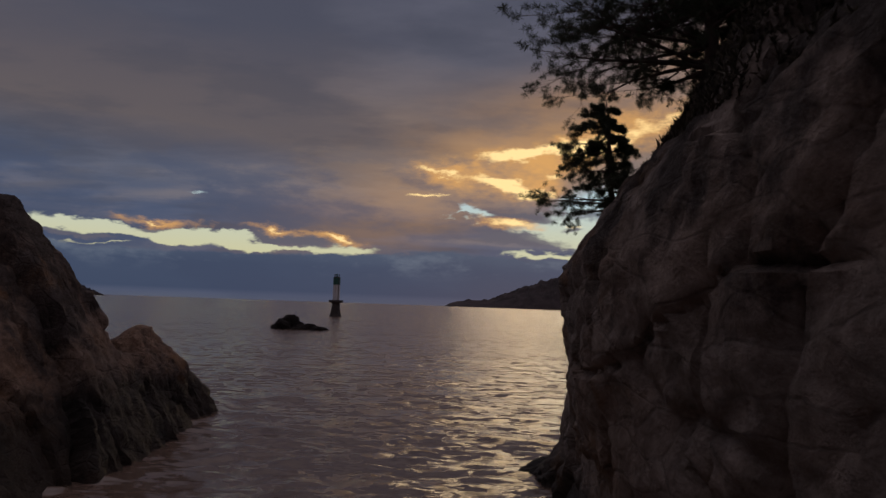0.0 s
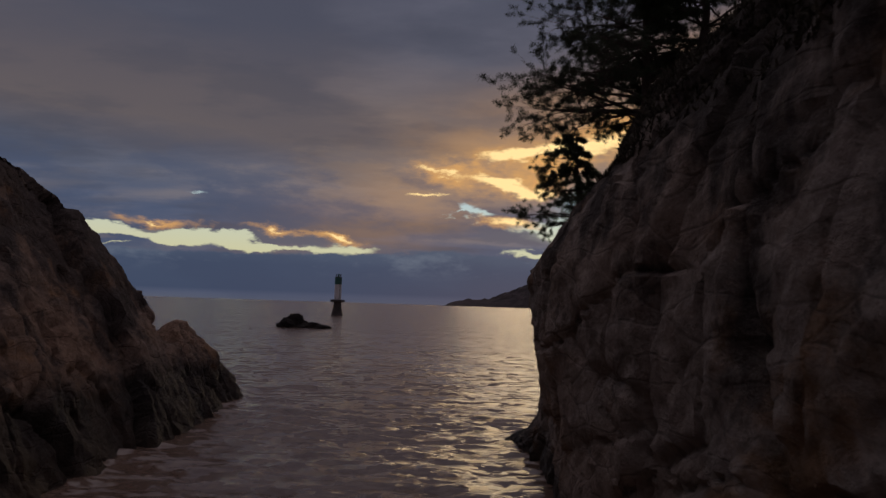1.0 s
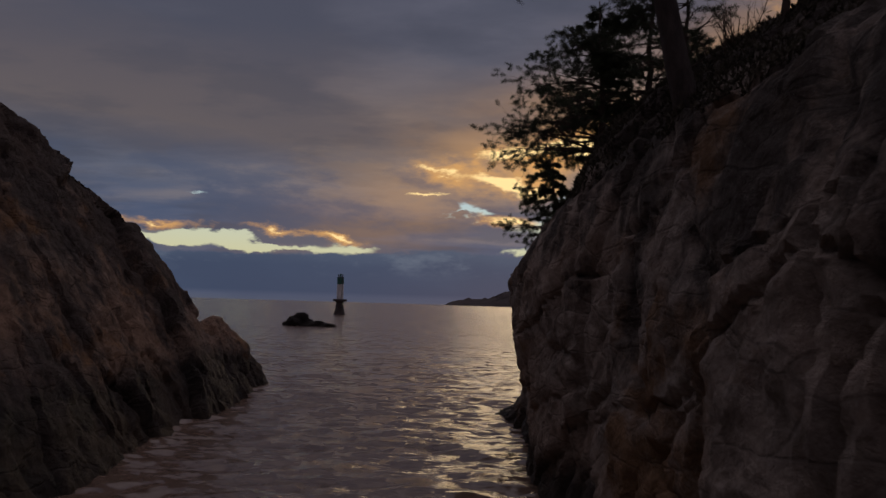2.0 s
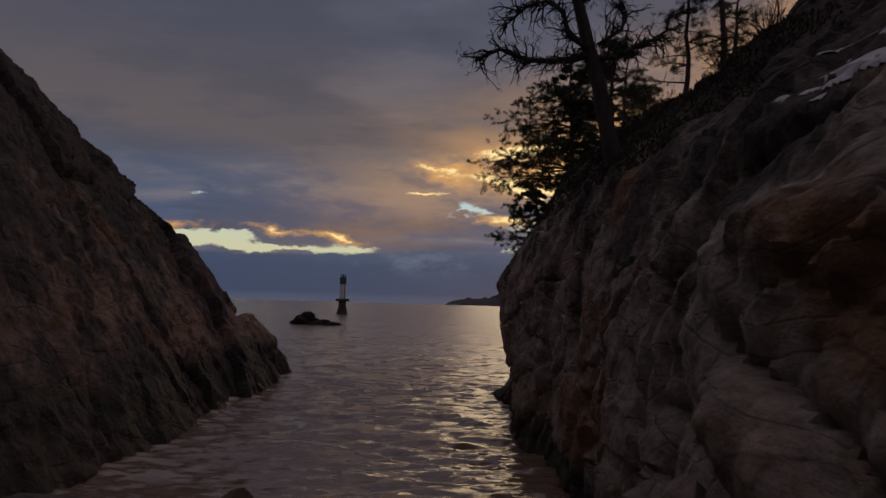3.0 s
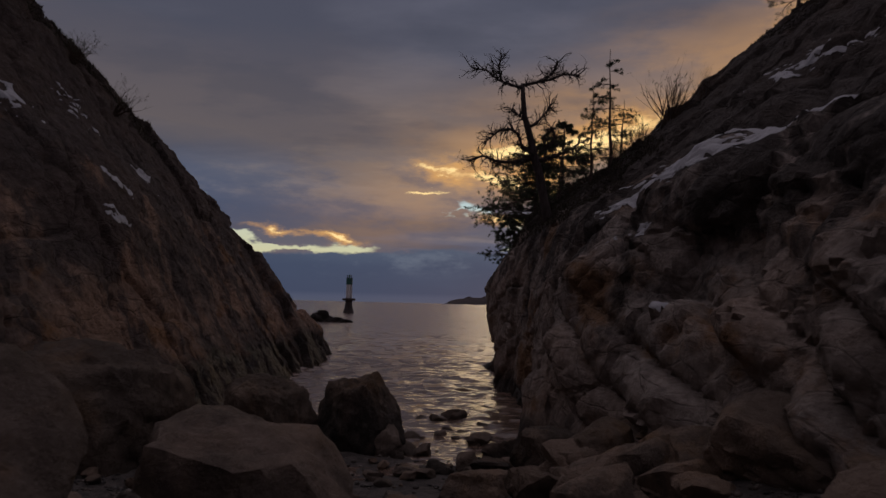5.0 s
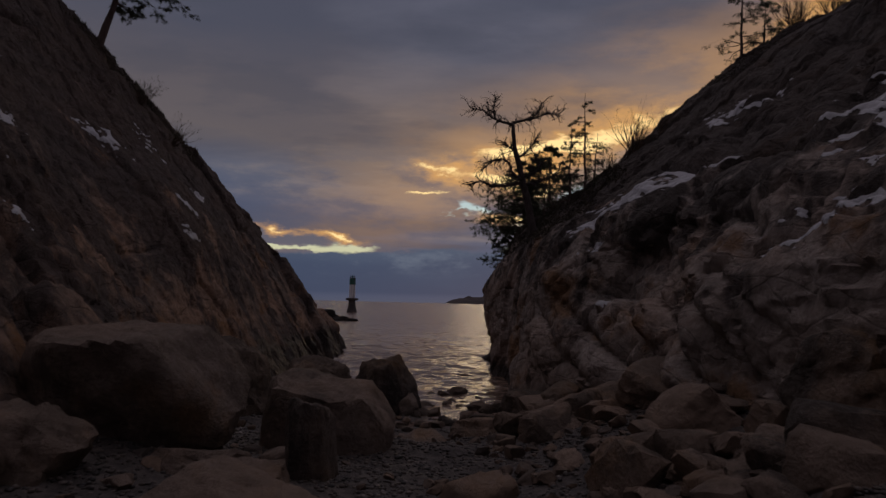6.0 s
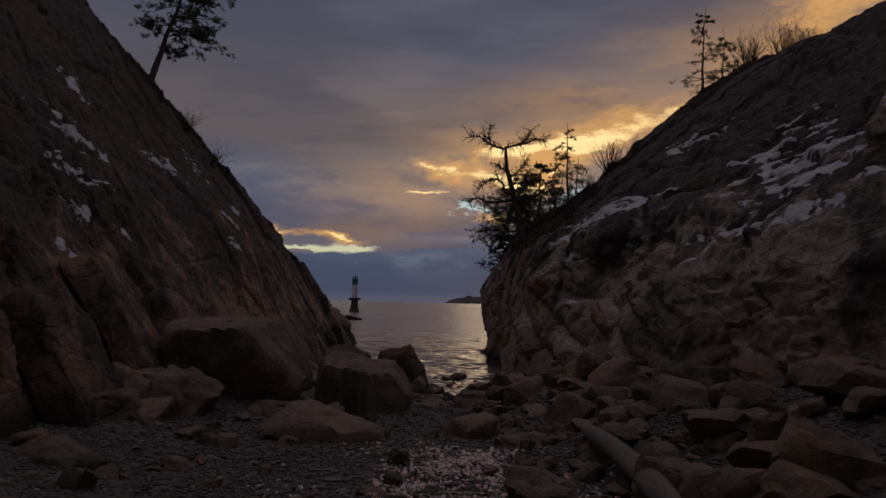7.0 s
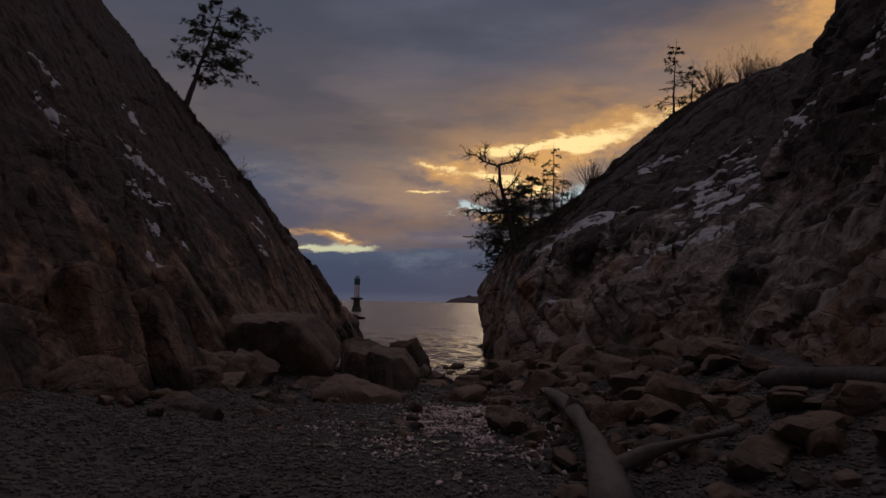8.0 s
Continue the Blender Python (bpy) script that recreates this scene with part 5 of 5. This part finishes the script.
conifer("thin young fir standing on the ridge", footing(east_p, (9.1, 2.0, 10.45)), 3.3, 1.0, 39, (0.1, 0), 11, 0.6, (0, 0), 0.08, size=0.07, blades=22, kids=4, name="fir_tree", thick=0.5)
conifer("small thin fir beside the taller one", footing(east_p, (9.9, 2.2, 11.0)), 2.0, 0.8, 40, (0.1, 0), 8, 0.6, (0, 0), 0.1, size=0.07, blades=22, kids=4, name="fir_tree", thick=0.5)

shrub("bare brown bush fanning out on the ridge", footing(east_p, (5.55, 1.5, 7.3)), 1.25, 0.9, 51, 34, 0.5)
shrub("wispy bare bush leaning over the ridge", footing(east_p, (6.4, 1.7, 8.1)), 0.8, 0.5, 52, 14, 0.25, (0.2, 0))
shrub("tangled half-bare bush among the firs", footing(east_p, (4.8, 1.8, 6.8)), 0.8, 0.8, 53, 24, 0.3)
shrub("low leafy bush at the foot of the firs", footing(east_p, (4.2, 1.9, 6.3)), 0.7, 0.8, 54, 24, 0.6)
shrub("bare bush on the crest of the ridge", footing(east_p, (10.9, 2.2, 11.5)), 1.35, 1.1, 55, 44, 0.8)
shrub("dense bare bush on the crest of the ridge", footing(east_p, (12.2, 2.3, 11.95)), 1.4, 1.3, 56, 48, 0.9)
shrub("low bare bush on the crest of the ridge", footing(east_p, (13.2, 2.3, 12.15)), 1.1, 1.1, 57, 40, 0.8)
shrub("dark evergreen bush under the leaning pine", footing(west_p, (-10.3, 2.2, 8.85)), 0.8, 0.9, 58, 26, 0.9, (0.5, 0))
shrub("straggling bush hanging from the slab's brow", footing(west_p, (-9.6, 3.4, 7.9)), 0.8, 0.7, 59, 22, 0.6, (0.6, 0))
shrub("wispy bush under the gnarled pine", footing(east_p, (3.2, 2.4, 5.5)), 0.8, 0.8, 60, 22, 0.5)


# ---- heath and dead grass along the brows ----
def build_heath(name, p, zone, count, height, seed, label):
    rng = np.random.default_rng(seed)
    q = p.reshape(-1, 3)
    q = q[zone(q)]
    patch = fbm(q * 0.9, 2, 0.5, seed) + rng.normal(0, 0.25, len(q))
    q = q[np.argsort(-patch)[:int(len(q) * 0.75)]]
    at = q[rng.integers(0, len(q), count)]
    d = rng.normal(0, 0.55, (count, 3)) + np.array([0, 0, 1.0])
    d /= np.linalg.norm(d, axis=1, keepdims=True)
    h = height * rng.uniform(0.4, 1.3, (count, 1))
    side = np.cross(d, rng.normal(0, 1, (count, 3)))
    side *= 0.012 / (np.linalg.norm(side, axis=1, keepdims=True) + 1e-9)
    base = at - d * 0.03
    v = np.stack([base - side, base + side, base + d * h * 0.6 + side, base + d * h], axis=1).reshape(-1, 3)
    return tagged(new(name, big_mesh(name, v, np.arange(4 * count).reshape(count, 4), M_heath, smooth=False)), label, "heath", kind="stuff")


build_heath("heath", east_p, lambda q: (q[:, 1] > -0.3) & (q[:, 1] < 11) & (q[:, 2] > 4.5 - 0.1 * q[:, 1].clip(0, 3)) & (q[:, 2] < 7.0) & (q[:, 0] < 5), 46000, 0.10, 400, "dark heath and dead grass under the trees")
build_heath("heath", east_p, lambda q: (q[:, 1] > 2.2) & (q[:, 1] < 11) & (q[:, 2] > 5.0) & (q[:, 2] < 9.5) & (q[:, 0] < 9), 18000, 0.10, 403, "dark heath on the seaward brow behind the trees")
build_heath("heath", east_p, lambda q: (q[:, 1] > 0.3) & (q[:, 1] < 4) & (q[:, 2] > 9.5) & (q[:, 0] < 15), 12000, 0.08, 401, "dark heath along the crest of the ridge")
build_heath("heath", west_p, lambda q: (q[:, 1] > -2) & (q[:, 1] < 6) & (q[:, 2] > 7.0) & (q[:, 2] < 12.5) & (q[:, 1] > np.interp(q[:, 2], [7, 8.3, 12.4], [5.5, 3.6, -3.4])), 16000, 0.11, 402, "dark heath hanging along the slab's brow")


# ---- snow left on the ledges ----
def finer(p, k):
    """A grid of places with k steps for each one."""
    for axis in (0, 1):
        n = p.shape[axis]
        at = np.linspace(0, n - 1, (n - 1) * k + 1)
        i = np.minimum(at.astype(int), n - 2)
        f = (at - i).reshape((-1, 1, 1) if axis == 0 else (1, -1, 1))
        p = np.take(p, i, axis) * (1 - f) + np.take(p, i + 1, axis) * f
    return p


def build_snow(name, p, spots, salt, label, start=1.0):
    """Old snow lying where the rock leans back, in drifts round the given places: y, z, half length, half height, amount."""
    verts, faces, count = [], [], 0
    for k, (y, z, long, high, amount) in enumerate(spots):
        cols = np.where(np.abs(p[20, :, 1] - y) < 1.9 * long)[0]
        rows = np.where(np.abs(p[:, cols].mean(axis=1)[:, 2] - z) < 1.9 * high + 0.1)[0]
        q = finer(p[rows[0]:rows[-1] + 1, cols[0]:cols[-1] + 1], 4)
        n = np.cross(np.gradient(q, axis=1), np.gradient(q, axis=0))
        n /= np.linalg.norm(n, axis=-1, keepdims=True) + 1e-9
        up = n[..., 2] * (1 if n[..., 2].mean() > 0 else -1)
        flat = q.reshape(-1, 3)
        ragged_edge = fbm(flat * np.array([3.0, 2.4, 6.0]), 4, 0.65, salt + k).reshape(up.shape)
        tilt = q[..., 2] - z + 0.18 * (q[..., 1] - y)
        drift = amount * np.exp(-((q[..., 1] - y) / long) ** 2 - (tilt / high) ** 2)
        w = np.clip((0.75 * up + 0.95 * drift + 0.45 * ragged_edge - start) / 0.30, -0.3, 1)
        w = np.where(drift > 0.12, w, -0.3)
        for axis in (0, 1):
            w = (np.roll(w, 1, axis) + 2 * w + np.roll(w, -1, axis)) / 4
        quads = grid_quads(*w.shape)
        quads = quads[(w.ravel()[quads] > 0).sum(axis=1) >= 3]
        if not len(quads):
            continue
        q[..., 2] += 0.006 + 0.035 * np.clip(w, 0, 1) ** 0.7 + 0.03 * np.clip(w, -0.3, 0) + 0.002 * (k % 3)
        used, back = np.unique(quads, return_inverse=True)
        verts.append(q.reshape(-1, 3)[used])
        faces.append(back.reshape(quads.shape) + count)
        count += len(used)
    ob = new(name, big_mesh(name, np.concatenate(verts), np.concatenate(faces), M_snow))
    return tagged(ob, label, "snow", kind="stuff")


build_snow("snow", west_p, ((-0.7, 5.0, 0.7, 0.3, 0.8), (-1.6, 4.1, 0.5, 0.22, 0.8), (-8.6, 6.05, 1.4, 0.35, 1.0), (-10.0, 4.95, 1.1, 0.25, 0.95), (-10.8, 4.15, 0.8, 0.22, 0.95), (-12.7, 3.1, 0.4, 0.25, 0.9), (-13.5, 6.2, 0.9, 0.3, 0.8),
                            (-3.0, 6.4, 0.8, 0.4, 0.7), (0.5, 7.0, 0.8, 0.5, 0.7), (-6.5, 7.8, 0.7, 0.5, 0.7), (-12.2, 7.4, 0.8, 0.3, 0.8), (2.5, 5.6, 0.6, 0.4, 0.6), (-9.0, 3.7, 0.6, 0.2, 0.7)), 200, "thin streaks of old snow on the slab's ledges", 0.98)
build_snow("snow", east_p, ((-4.0, 5.2, 1.3, 0.42, 1.2), (-4.0, 4.4, 0.8, 0.25, 1.1), (-4.9, 5.1, 0.9, 0.35, 1.15), (-5.6, 4.7, 1.0, 0.3, 1.15), (-6.6, 5.0, 1.0, 0.25, 1.05), (-5.5, 3.75, 0.5, 0.25, 0.95), (-12.8, 3.6, 0.8, 0.35, 1.0), (-2.7, 7.6, 1.1, 0.4, 0.9),
                            (-15.1, 3.8, 1.0, 0.30, 1.0), (-12.7, 5.1, 1.4, 0.4, 1.0), (-14.0, 4.5, 1.2, 0.3, 0.95), (-11.0, 5.6, 1.2, 0.4, 0.9), (-19.9, 5.6, 1.6, 0.45, 1.0), (-18.0, 6.6, 1.4, 0.5, 0.9), (-9.0, 6.6, 0.8, 0.3, 0.85), (-15.2, 5.9, 0.9, 0.5, 0.9)), 210, "patches of old snow on the cliff ledges", 1.10)
